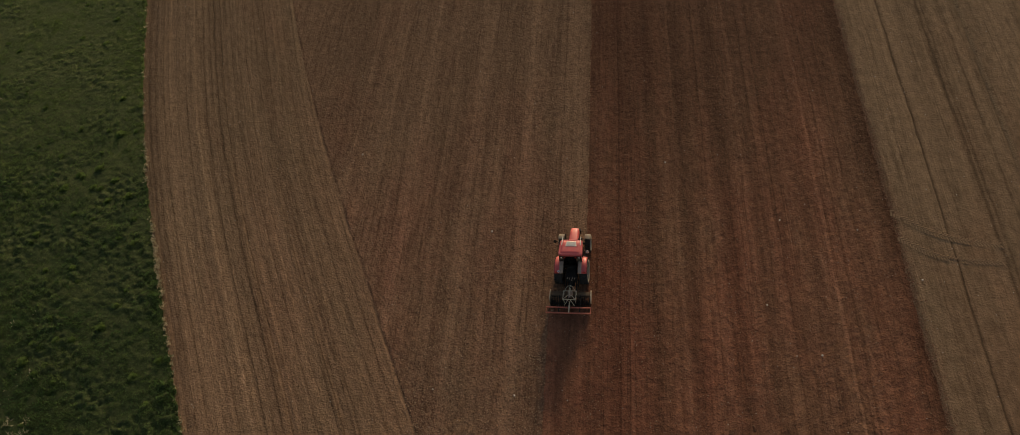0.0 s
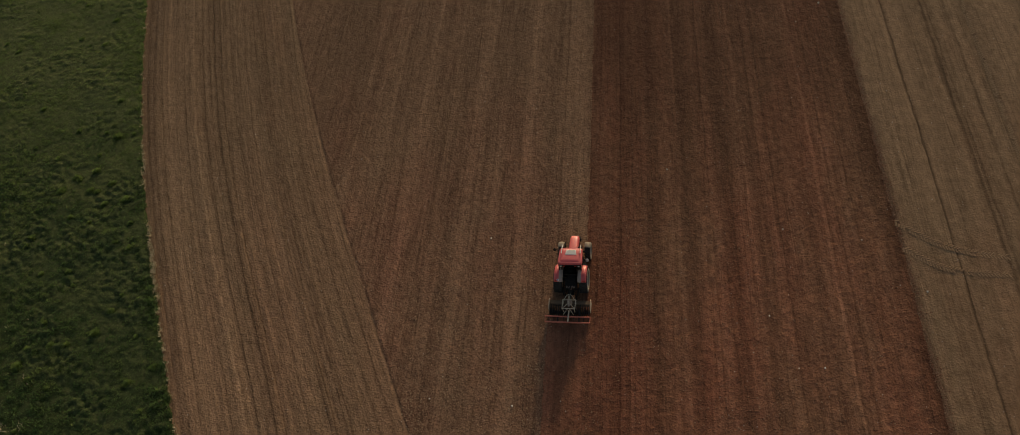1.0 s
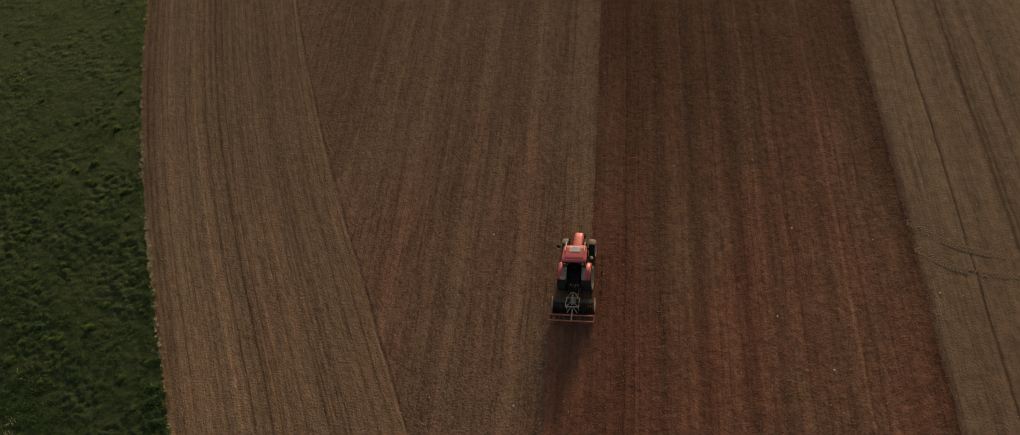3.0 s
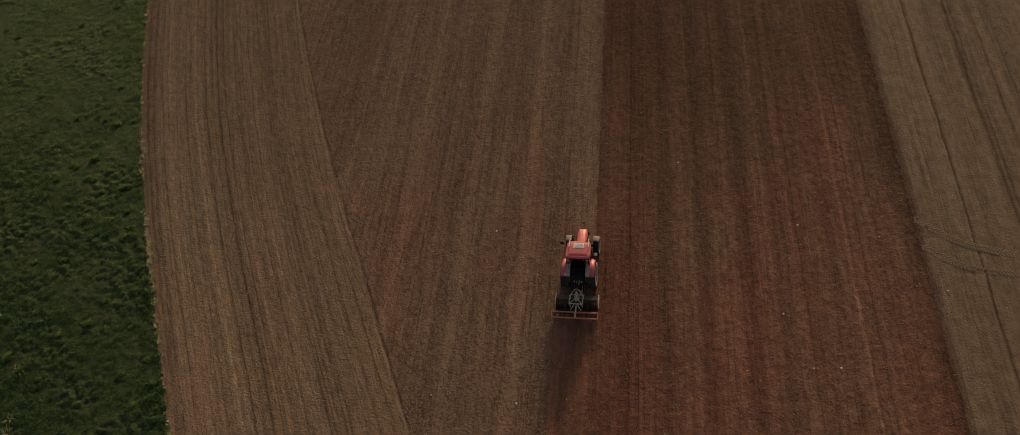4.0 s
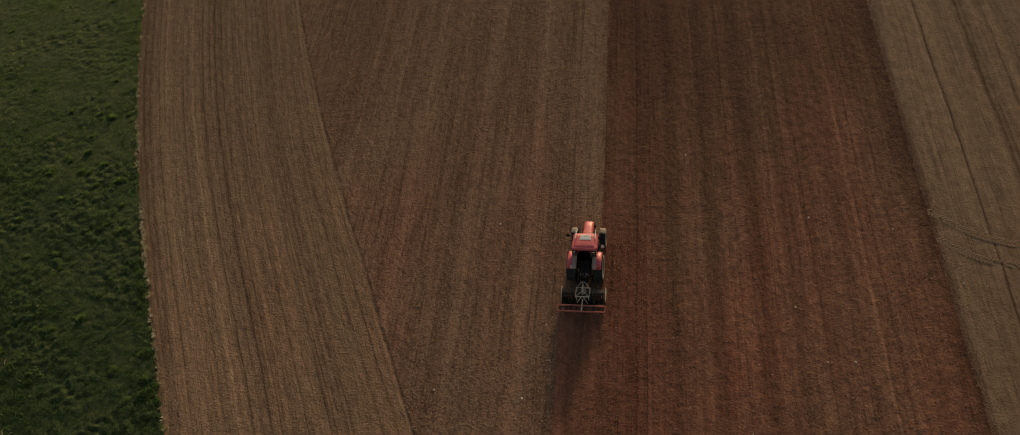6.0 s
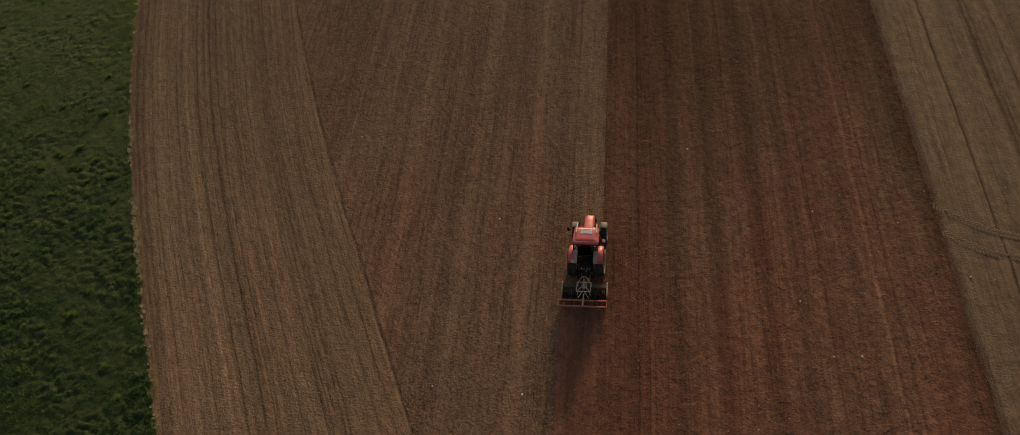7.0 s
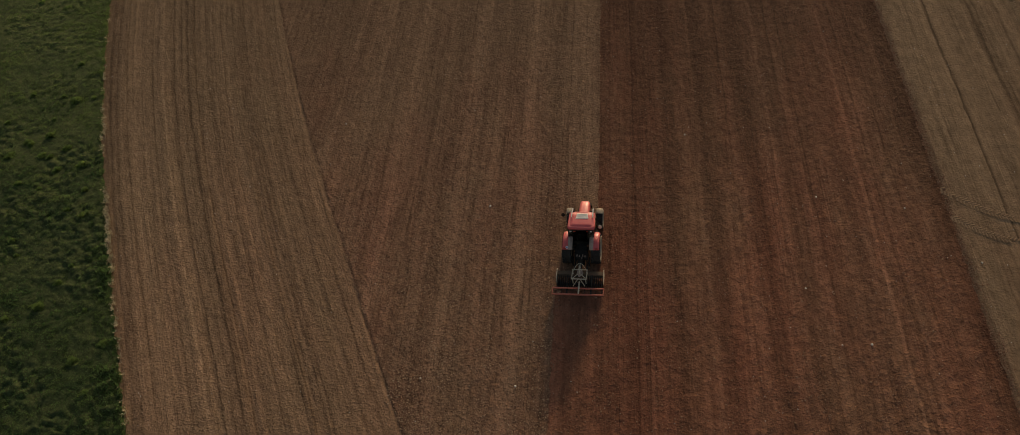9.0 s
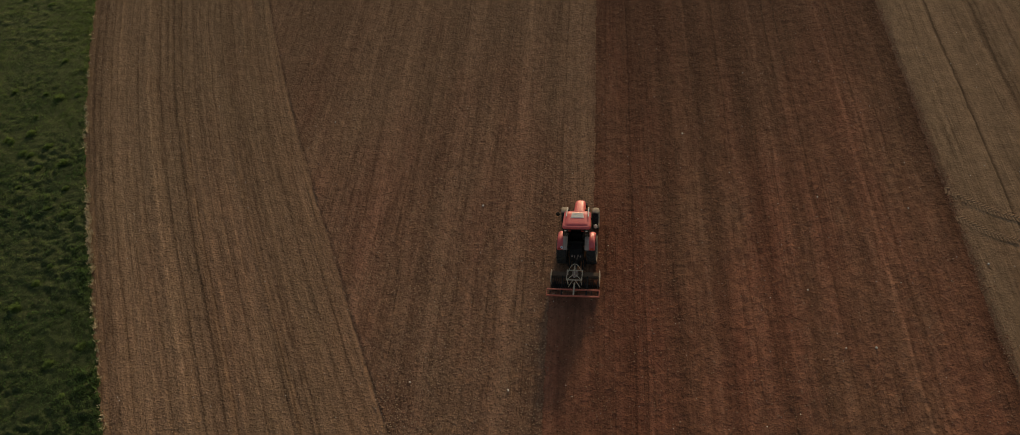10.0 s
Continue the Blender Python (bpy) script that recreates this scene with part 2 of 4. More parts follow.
M_TRACK = soil("pressed_soil", (0.325, 0.226, 0.142), (0.2, 0.135, 0.083), (0.315, 0.195, 0.12), 0.1, 0.2, 0.5)
M_GROUND = soil("far_soil", (0.29, 0.2, 0.12), (0.12, 0.08, 0.05), (0.25, 0.15, 0.09), 0.2, 0.3)
M_CLOD = foliage("clod_earth", (0.44, 0.29, 0.18), (0.375, 0.22, 0.137), (0.47, 0.34, 0.22), 0.6)
M_EDGE = foliage("red_clod_earth", (0.26, 0.135, 0.083), (0.21, 0.10, 0.06), (0.40, 0.27, 0.18), 0.6)
M_STONE = paint("pale_stone", (0.8, 0.76, 0.68), 0.85, dirty=0.15)
# last colour of turf and grass: far growth with the backlight painted in
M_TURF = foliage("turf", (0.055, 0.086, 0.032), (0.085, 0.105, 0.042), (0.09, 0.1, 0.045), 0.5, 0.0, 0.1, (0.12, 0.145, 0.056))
M_GRASS = foliage("grass_blades", (0.092, 0.178, 0.068), (0.125, 0.19, 0.072), (0.12, 0.185, 0.078), 0.3, 0.75, 0.0, (0.165, 0.238, 0.09))
M_WEED = foliage("weed_leaves", (0.14, 0.24, 0.075), (0.19, 0.28, 0.09), (0.22, 0.29, 0.11), 1.5, 0.6)
M_STRAW = foliage("dry_grass", (0.66, 0.57, 0.39), (0.5, 0.43, 0.27), (0.82, 0.74, 0.57), 0.35, 0.3)
# the pale pink second tone paints in the sky's sheen on the red
M_RED = paint("red_paint", (0.8, 0.095, 0.105), 0.42, dirt_sheen=(0.6, 0.28, 0.25), dirty=0.3)
M_RED.node_tree.nodes["Principled BSDF"].inputs["Coat Weight"].default_value = 0.6
M_RED.node_tree.nodes["Principled BSDF"].inputs["Coat Roughness"].default_value = 0.4
M_BLACK = paint("black_steel", (0.016, 0.015, 0.014), 0.55, dirty=0.12)
M_RUBBER = paint("dusty_rubber", (0.02, 0.02, 0.021), 0.8, dirt_sheen=(0.15, 0.115, 0.08), dirty=0.2, scale=4.0)
M_RIM = paint("pale_rim", (0.5, 0.48, 0.43), 0.5, dirty=0.4)
M_DUST = paint("dusty_plastic", (0.36, 0.31, 0.24), 0.85, dirty=0.4)
M_GREY = paint("grey_plastic", (0.47, 0.36, 0.31), 0.6, dirty=0.25)
M_STEEL = paint("worn_steel", (0.66, 0.56, 0.42), 0.6, 0.0, dirty=0.3)
M_PALE = paint("pale_panel", (0.92, 0.88, 0.8), 0.6, dirty=0.05)
M_ORANGE = paint("orange_bar", (0.66, 0.185, 0.125), 0.45, dirty=0.2)
M_SOILED = paint("soiled_steel", (0.13, 0.085, 0.055), 0.9, dirty=0.6)
M_LAMP = paint("lamp_lens", (0.6, 0.05, 0.03), 0.25, dirty=0.1)
M_WHITE = paint("white_disc", (0.8, 0.8, 0.78), 0.5, dirty=0.1)
M_BLUE = paint("blue_ring", (0.08, 0.12, 0.35), 0.5, dirty=0.1)
M_CLOTH = paint("seat_cloth", (0.04, 0.04, 0.045), 0.9, dirty=0.2)
M_GLASS, _g, _b = mat("tinted_glass", 0.04)
_b.inputs["Base Color"].default_value = (0.35, 0.4, 0.4, 1)
_b.inputs["Transmission Weight"].default_value = 1.0
_b.inputs["IOR"].default_value = 1.15


TABLE = np.random.RandomState(5).rand(256, 256)


def lattice(x, y):
    """Smooth value noise in 0..1 on numpy arrays."""
    xi, yi = np.floor(x).astype(int), np.floor(y).astype(int)
    fx, fy = x - xi, y - yi
    fx, fy = fx * fx * (3 - 2 * fx), fy * fy * (3 - 2 * fy)
    at = lambda i, j: TABLE[(xi + i) & 255, (yi + j) & 255]
    return (at(0, 0) * (1 - fx) + at(1, 0) * fx) * (1 - fy) + (at(0, 1) * (1 - fx) + at(1, 1) * fx) * fy


# ---- field lines: x as a function of y ----
def line_of(coefs, fray=0.0, lo=-20.0, hi=38.0):
    d = np.polyder(coefs)

    def at(y, ragged=True):
        c = np.clip(y, lo, hi)
        x = np.polyval(coefs, c) + np.polyval(d, c) * (y - c) * 0.9
        return x + (fray if ragged else 0.0) * (0.5 * lattice(y / 1.4, y * 0 + coefs[-1]) + 0.7 * lattice(y / 0.4, y * 0 + 5 + coefs[-1]) + 0.5 * lattice(y / 0.19, y * 0 + 5 + coefs[-1]) - 0.85)
    return at


grass_edge = line_of([-1.547e-6, 8.206e-5, 0.0017421, -0.536387, -33.721], 0.3)
tram_plain = line_of([9.2e-8, 2.2473e-5, 0.00076236, -0.521259, -16.148], 0.12)
till_edge = line_of([-0.0001412, -0.049732, 0.93], 0.14)


def tram_line(y, ragged=True):
    """Edge of the headland, kept clear of the worked soil far behind the tractor."""
    return np.minimum(tram_plain(y, ragged), till_edge(y, ragged) - 3.4)


def till_line(y, ragged=True):
    """Edge of the worked soil: behind the harrow it lies one pass further over."""
    behind = np.clip((-2.7 - y) / 0.35, 0, 1)
    return till_edge(y, ragged) - 2.6 * behind


right_line = line_of([-2.811e-5, -0.070636, 22.756], 0.16)

def steps(lo, hi, step, far_lo, far_hi, grow=1.35):
    """Even steps between lo and hi, then growing ones out to the far ends."""
    mid = list(np.arange(lo, hi, step)) + [hi]
    up, d = [], step
    while (up[-1] if up else hi) < far_hi:
        d *= grow
        up.append(min(far_hi, (up[-1] if up else hi) + d))
    down, d = [], step
    while (down[-1] if down else lo) > far_lo:
        d *= grow
        down.append(max(far_lo, (down[-1] if down else lo) - d))
    return np.array(down[::-1] + mid + up)


YS = steps(-26.0, 46.0, 0.115, -140.0, 160.0)


def strip_mesh(name, X, Y, Z, U, damp_shade, material, label, category):
    """A sheet over the rows and columns of X, Y, Z with row coordinates in its UV map."""
    nr, nc = X.shape
    co = np.stack([X, Y, Z], -1).reshape(-1, 3)
    i = (np.arange(nr - 1)[:, None] * nc + np.arange(nc - 1)[None]).ravel()
    faces = np.stack([i, i + 1, i + nc + 1, i + nc], 1)
    me = bpy.data.meshes.new(name)
    me.vertices.add(len(co))
    me.vertices.foreach_set("co", co.ravel())
    me.loops.add(faces.size)
    me.loops.foreach_set("vertex_index", faces.ravel())
    me.polygons.add(len(faces))
    me.polygons.foreach_set("loop_start", np.arange(0, faces.size, 4))
    me.update(calc_edges=True)
    uv = me.uv_layers.new(name="rows")
    uv.data.foreach_set("uv", np.stack([U.ravel(), Y.ravel()], 1)[faces.ravel()].ravel())
    at = me.attributes.new("damp_shade", "FLOAT", "POINT")
    at.data.foreach_set("value", np.clip(damp_shade, 0, 1).ravel())
    me.polygons.foreach_set("use_smooth", np.ones(len(faces), bool))
    me.materials.append(material)
    me.validate()
    return tagged(new(name, me), label, category, kind="structure")


def clods(X, Y, amount):
    return amount * (0.045 * (lattice(X / 0.19, Y / 0.23) - 0.5) + 0.012 * (lattice(X / 0.47 + 9, Y / 0.6) - 0.5) + 0.04 * (lattice(X / 2.1, Y / 2.7 + 40) - 0.5))


def furrows(U, Y, amount):
    w = U + 0.12 * (lattice(U / 3, Y / 4) - 0.5)
    return amount * (0.05 * (lattice(w / 0.22, Y / 30) - 0.5) + 0.05 * (lattice(w / 0.8 + 31, Y / 60) - 0.5))


def groove(D, depth, width):
    return -depth * np.exp(-(D / width) ** 2) + 0.25 * depth * np.exp(-((np.abs(D) - 2.2 * width) / (1.1 * width)) ** 2)


def between(left, right, step, ys=YS):
    """Columns that run between two field lines."""
    inner = ys[(ys > -26) & (ys < 46)]
    n = int(np.max(right(inner) - left(inner)) / step)
    s = np.linspace(0, 1, n)
    L, R = left(ys)[:, None], right(ys)[:, None]
    return L + (R - L) * s[None], np.repeat(ys[:, None], n, 1), left(ys, False)[:, None], right(ys, False)[:, None]


def pass_edge(y, ragged=True):
    """The far edge of the pass that the tractor is working."""
    return till_edge(y, ragged) - 2.6


# headland, worked along the meadow's edge
X, Y, L, R = between(grass_edge, tram_line, 0.1)
rim = lambda D, w: np.exp(-(D / w) ** 2)
wob = (lattice(Y / 2.3, X * 0 + 3) - 0.5) * 0.12
Z = clods(X, Y, 0.8) + furrows(X - L, Y, 1.0) + groove(X - R - wob, 0.025, 0.11)
# first term paints the groove's shade as a dark strip
strip_mesh("field_headland", X, Y, Z, X - L, 0.26 * rim(X - R + 0.08 + wob, 0.10) * (0.35 + 0.8 * lattice(Y / 1.9, X * 0 + 8)) + 0.35 * rim(X - L - 0.9, 0.5) * lattice(X / 0.6, Y / 3), M_HEAD,
           "brown harrowed headland soil with fine lines along the meadow edge", "field")
# seedbed, not yet worked again, with the pass in front of the harrow
HARROW = -2.8
cut = int(np.argmin(np.abs(YS - HARROW)))
for name, left, right, ys in (("field_seedbed", tram_line, pass_edge, YS), ("field_next_pass", pass_edge, till_edge, YS[cut:])):
    X, Y, L, R = between(left, right, 0.12, ys)
    far = X - till_edge(ys, False)[:, None]
    D = X - tram_line(ys, False)[:, None]
    Z = clods(X, Y, 1.1) + furrows(-far, Y, 0.6) + groove(D - (lattice(Y[:, :1] / 2.3, Y[:, :1] * 0 + 3) - 0.5) * 0.12, 0.025, 0.11)
    # the groove's shade again, painted on the seedbed side
    strip_mesh(name, X, Y, Z, far, 0.3 * rim(D - 0.05, 0.10) * lattice(Y / 1.9, X * 0 + 8), M_MID,
               "brown cloddy seedbed soil with faint pale rows", "field")
# worked ground, with the pass behind the harrow
edge = lambda Y: (lattice(Y / 0.9, Y * 0 + 5) - 0.5) * 0.5
for name, left, right, ys in (("field_worked", till_edge, right_line, YS), ("field_fresh_pass", pass_edge, till_edge, YS[:cut + 1])):
    X, Y, L, R = between(left, right, 0.1, ys)
    far, near = right_line(ys, False)[:, None], till_edge(ys, False)[:, None]
    S = (X - near) / (far - near) * 22.0
    Z = clods(X, Y, 1.2) + furrows(S, Y, 0.9) - 0.01
    damp_shade = 0.55 * rim(far - X + edge(Y), 0.5) * (0.2 + lattice(Y / 6, X * 0 + 15)) + 0.32 * rim(S - 0.6, 0.7) * lattice(Y / 5, X / 2)
    damp_shade = damp_shade + 0.17 * (S > 0) / (1 + np.exp(1.4 * (S - 5.5))) * (0.6 + 0.8 * lattice(X / 1.3, Y / 9))  # last pass, still moist
    damp_shade = damp_shade + 0.08 * (S < 0) * np.exp(np.minimum(Y - HARROW, 0) / 6.0)
    strip_mesh(name, X, Y, Z, S + 60, damp_shade, M_TILL, "dark red freshly harrowed soil with rows", "field")
# rolled ground
cols = steps(0.0, 15.0, 0.13, 0.0, 120.0)
X = right_line(YS)[:, None] + cols[None] - ((right_line(YS) - right_line(YS, False))[:, None] * np.clip(cols / 1.5, 0, 1)[None])
Y = np.repeat(YS[:, None], len(cols), 1)
U = X - right_line(YS, False)[:, None]
second = U - 3.45 - 0.15 * (lattice(Y / 7, X * 0) - 0.5)
gone = 1 - np.exp(-((Y - 2.6) / 1.5) ** 2)  # rubbed out where the tyre tracks cross
Z = clods(X, Y, 0.5) + furrows(U, Y, 0.5) + gone * groove(second, 0.05, 0.11) - 0.005
# the term under the second groove paints its furrow shade
strip_mesh("field_rolled", X, Y, Z, U + 120, 0.6 * gone * rim(second, 0.085) + 0.2 * rim(second - 3.1, 0.09) + 0.1 * rim(second - 5.2, 0.09) + 0.1 * rim(second - 6.8, 0.14) + 0.5 * rim(U - 0.05, 0.12) * (0.4 + lattice(Y / 1.3, X * 0 + 4)), M_RIGHT,
           "pale brown rolled soil with straight wheel lines", "field")
# meadow
def near_rough(y):
    """How rough the meadow stands: knee-high tufts at the near end, shorter growth beyond."""
    return 0.95 + 0.4 / (1 + np.exp((y - 3.0) / 4.0))


def turf(x, y):
    """Height of the meadow's uneven turf."""
    rough = np.clip(2.0 * lattice(x / 3.4 + 60, y / 2.8) - 0.25, 0.5, 1.25) * np.clip((60 - np.abs(y - 10)) / 20, 0, 1) * near_rough(y)
    return 0.05 + rough * (0.11 * (lattice(x / 0.44, y / 0.36) - 0.4) + 0.08 * (lattice(x / 0.26 + 7, y / 0.24) - 0.4) + 0.05 * (lattice(x / 0.17, y / 0.16 + 3) - 0.5)) + 0.10 * (lattice(x / 4.1, y / 3.7 + 20) - 0.5)


cols = -steps(0.0, 20.0, 0.12, 0.0, 120.0)[::-1]
X = grass_edge(YS)[:, None] + cols[None]
Y = np.repeat(YS[:, None], len(cols), 1)
Z = turf(X, Y) * np.clip(-cols / 0.4, 0.15, 1)[None]
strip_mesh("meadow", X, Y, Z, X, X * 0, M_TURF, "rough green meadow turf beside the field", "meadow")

# the land beyond
bm = bmesh.new()
bmesh.ops.create_circle(bm, cap_ends=True, radius=3000, segments=64)
bmesh.ops.translate(bm, verts=bm.verts, vec=(0, 0, -0.6))
me = bpy.data.meshes.new("ground")
bm.to_mesh(me)
me.materials.append(M_GROUND)
tagged(new("ground", me), "brown open farmland round the field", "ground", kind="structure")


# ---- building helpers ----
def link(name, bm, material, parent=None, label="", smooth=False):
    me = bpy.data.meshes.new(name)
    if smooth:
        for f in bm.faces:
            f.smooth = True
    bm.to_mesh(me)
    bm.free()
    me.materials.append(material)
    ob = new(name, me)
    ob.parent = parent
    return tagged(ob, label) if label else ob


part = link


def box(bm, cx, cy, cz, sx, sy, sz, bevel=0.02, rot=None):
    r = bmesh.ops.create_cube(bm, size=1.0)
    m = Matrix.Translation((cx, cy, cz)) @ (rot.to_matrix().to_4x4() if rot else Matrix()) @ Matrix.Diagonal((sx, sy, sz, 1))
    bmesh.ops.transform(bm, matrix=m, verts=r["verts"])
    if bevel:
        es = list({e for v in r["verts"] for e in v.link_edges})
        bmesh.ops.bevel(bm, geom=es, offset=bevel, segments=2, affect="EDGES", clamp_overlap=True)
    return bm


def rod(bm, a, b, r, seg=10, r2=None):
    a, b = Vector(a), Vector(b)
    d = b - a
    m = Matrix.Translation((a + b) / 2) @ d.to_track_quat("Z", "Y").to_matrix().to_4x4()
    bmesh.ops.create_cone(bm, cap_ends=True, segments=seg, radius1=r, radius2=r if r2 is None else r2, depth=d.length, matrix=m)
    return bm


def loft(bm, rings):
    """Closed rings of equally many points, skinned and capped."""
    vs = [[bm.verts.new(p) for p in ring] for ring in rings]
    n = len(vs[0])
    for a, b in zip(vs, vs[1:]):
        for i in range(n):
            bm.faces.new((a[i], a[(i + 1) % n], b[(i + 1) % n], b[i]))
    bm.faces.new(vs[0][::-1])
    bm.faces.new(vs[-1])
    bmesh.ops.recalc_face_normals(bm, faces=bm.faces)
    return bm


def rounded(cx, cz, hw, hh, power=4.0, n=28):
    """A rounded rectangle in x and z."""
    out = []
    for i in range(n):
        a = 2 * math.pi * i / n
        c, s = math.cos(a), math.sin(a)
        out.append((cx + hw * math.copysign(abs(c) ** (2 / power), c), cz + hh * math.copysign(abs(s) ** (2 / power), s)))
    return out


def thing(name, label, category, at=(0, 0, 0), group=""):
    ob = new(name)
    ob.empty_display_size = 0.3
    ob.matrix_basis = Matrix.Translation(at)
    return tagged(ob, label, category, group)


def revolve(bm, profile, seg):
    """Spins a closed (x, radius) profile about the x axis."""
    rings = []
    for k in range(seg):
        a = 2 * math.pi * k / seg
        rings.append([bm.verts.new((x, r * math.cos(a), r * math.sin(a))) for x, r in profile])
    n = len(profile)
    for k in range(seg):
        A, B = rings[k], rings[(k + 1) % seg]
        for i in range(n):
            bm.faces.new((A[i], A[(i + 1) % n], B[(i + 1) % n], B[i]))
    bmesh.ops.recalc_face_normals(bm, faces=bm.faces)
    return bm


# ---- tractor ----
tractor = thing("tractor", "red farm tractor with a cab and dusty black tyres", "tractor")


def wheel(name, x, y, radius, width, lugs):
    hub = new(name)
    hub.parent = tractor
    hub.location = (x, y, radius - 0.05)
    hub.empty_display_size = 0.2
    h = width / 2
    rr = radius * 0.62
    bm = bmesh.new()
    tread = radius - 0.045
    revolve(bm, [(-h * 0.8, rr), (-h, radius * 0.78), (-h * 0.97, tread * 0.95), (-h * 0.75, tread), (0, tread + 0.012), (h * 0.75, tread), (h * 0.97, tread * 0.95), (h, radius * 0.78), (h * 0.8, rr)], 48)
    for k in range(lugs):
        for side in (-1, 1):
            a = 2 * math.pi * (k + (0.5 if side > 0 else 0)) / lugs
            m = Matrix.Rotation(a, 4, "X") @ Matrix.Translation((side * h * 0.5, 0, tread + 0.012)) @ Matrix.Rotation(side * radians(38), 4, "Z")
            r = bmesh.ops.create_cube(bm, size=1.0)
            bmesh.ops.transform(bm, matrix=m @ Matrix.Diagonal((h * 1.15, 0.06, 0.10, 1)), verts=r["verts"])
    part("tyre", bm, M_RUBBER, hub, "dusty black tyre with chevron lugs")
    s = 1 if x > 0 else -1
    bm = bmesh.new()
    revolve(bm, [(s * h * 0.86, radius * 0.66), (s * (h + 0.012), radius * 0.78), (s * (h * 0.99 + 0.012), radius * 0.89), (s * h * 0.95, radius * 0.885), (s * h * 0.95, radius * 0.78), (s * h * 0.8, radius * 0.66)], 48)
    part("sidewall", bm, M_DUST, hub, "dried pale dust on the tyre's sidewall", True)
    bm = bmesh.new()
    prof = [(-h * 0.72, rr), (-h * 0.8, rr - 0.03), (s * h * 0.15, rr * 0.8), (s * h * 0.2, 0.16), (s * h * 0.55, 0.13), (s * h * 0.55, 0.02), (s * h * -0.1, 0.02), (s * h * 0.0, rr * 0.78), (h * 0.8, rr - 0.03), (h * 0.72, rr)]
    revolve(bm, prof, 32)
    for k in range(8):
        a = 2 * math.pi * k / 8
        rod(bm, (s * h * 0.2, 0.1 * math.cos(a) * 2, 0.2 * math.sin(a)), (s * h * 0.36, 0.2 * math.cos(a), 0.2 * math.sin(a)), 0.018, 6)
    part("rim", bm, M_RIM, hub, "pale grey wheel rim")
    return hub


RW, FW = 0.93, 0.66
for s in (-1, 1):
    wheel("rear_wheel", s * 0.90, -0.12, RW, 0.58, 22)
    wheel("front_wheel", s * 0.95, 2.52, FW, 0.42, 18)
    bm = bmesh.new()
    rings = []
    for k in range(9):
        a = radians(58 + k * 5.5)
        pt = lambda x, r: (x, 2.52 + r * math.cos(a), FW - 0.05 + r * math.sin(a))
        rings.append([pt(s * 0.74, FW + 0.05), pt(s * 0.95, FW + 0.075), pt(s * 1.18, FW + 0.04), pt(s * 1.18, FW + 0.02), pt(s * 0.95, FW + 0.055), pt(s * 0.74, FW + 0.03)])
    part("front_mudguard", loft(bm, rings), M_DUST, tractor, "dust-covered front mudguard", True)

# hood: rounded, falling to the front
bm = bmesh.new()
rings = []
for y, hw, top, bot in ((1.45, 0.40, 1.80, 1.02), (1.9, 0.39, 1.77, 1.0), (2.35, 0.365, 1.72, 0.98), (2.75, 0.345, 1.65, 0.95), (3.1, 0.33, 1.58, 0.92), (3.26, 0.30, 1.49, 0.9), (3.33, 0.24, 1.34, 0.92)):
    rings.append([(x, y, z) for x, z in rounded(0, (top + bot) / 2, hw, (top - bot) / 2, 3.4)])
part("hood", loft(bm, rings), M_RED, tractor, "glossy red rounded hood", True)
bm = bmesh.new()
box(bm, 0, 3.33, 1.08, 0.46, 0.06, 0.42, 0.03)
for k in range(5):
    box(bm, 0, 3.365, 0.93 + 0.075 * k, 0.4, 0.03, 0.02, 0)
part("grille", bm, M_BLACK, tractor)
for s in (-1, 1):
    bm = bmesh.new()
    box(bm, s * 0.17, 3.34, 1.33, 0.16, 0.05, 0.1, 0.03)
    part("headlight", bm, M_PALE, tractor, "clear headlight")
    bm = bmesh.new()
    for k in range(6):
        box(bm, s * 0.385, 2.0 + 0.13 * k, 1.35, 0.02, 0.06, 0.3, 0)
    part("side_vent", bm, M_BLACK, tractor)
bm = bmesh.new()
box(bm, 0, 1.9, 0.78, 0.5, 2.9, 0.5, 0.05)
box(bm, 0, 0.1, 0.9, 0.62, 1.2, 0.62, 0.06)
rod(bm, (-0.75, -0.12, RW - 0.05), (0.75, -0.12, RW - 0.05), 0.13, 14)
part("chassis", bm, M_BLACK, tractor, "black oily chassis and rear axle")
bm = bmesh.new()
rod(bm, (-0.75, 2.52, FW - 0.05), (0.75, 2.52, FW - 0.05), 0.09, 12)
box(bm, 0, 2.52, 0.62, 0.36, 0.34, 0.3, 0.04)
part("front_axle", bm, M_BLACK, tractor)
bm = bmesh.new()
for k in range(4):
    box(bm, -0.3 + 0.2 * k, 3.46, 0.78, 0.17, 0.22, 0.34, 0.04)
part("front_weight", bm, M_BLACK, tractor)

# cab
bm = bmesh.new()
PILLARS = (((-0.78, -0.02, 1.2), (-0.74, 0.06, 2.68)), ((0.78, -0.02, 1.2), (0.74, 0.06, 2.68)), ((-0.62, 1.42, 1.0), (-0.68, 1.22, 2.68)), ((0.62, 1.42, 1.0), (0.68, 1.22, 2.68)),
           ((-0.8, 0.62, 1.1), (-0.76, 0.62, 2.68)), ((0.8, 0.62, 1.1), (0.76, 0.62, 2.68)))
for a, b in PILLARS:
    rod(bm, a, b, 0.05, 8)
box(bm, 0, 0.03, 1.36, 1.5, 0.08, 0.1, 0.02)
box(bm, 0, 0.04, 2.64, 1.5, 0.08, 0.1, 0.02)
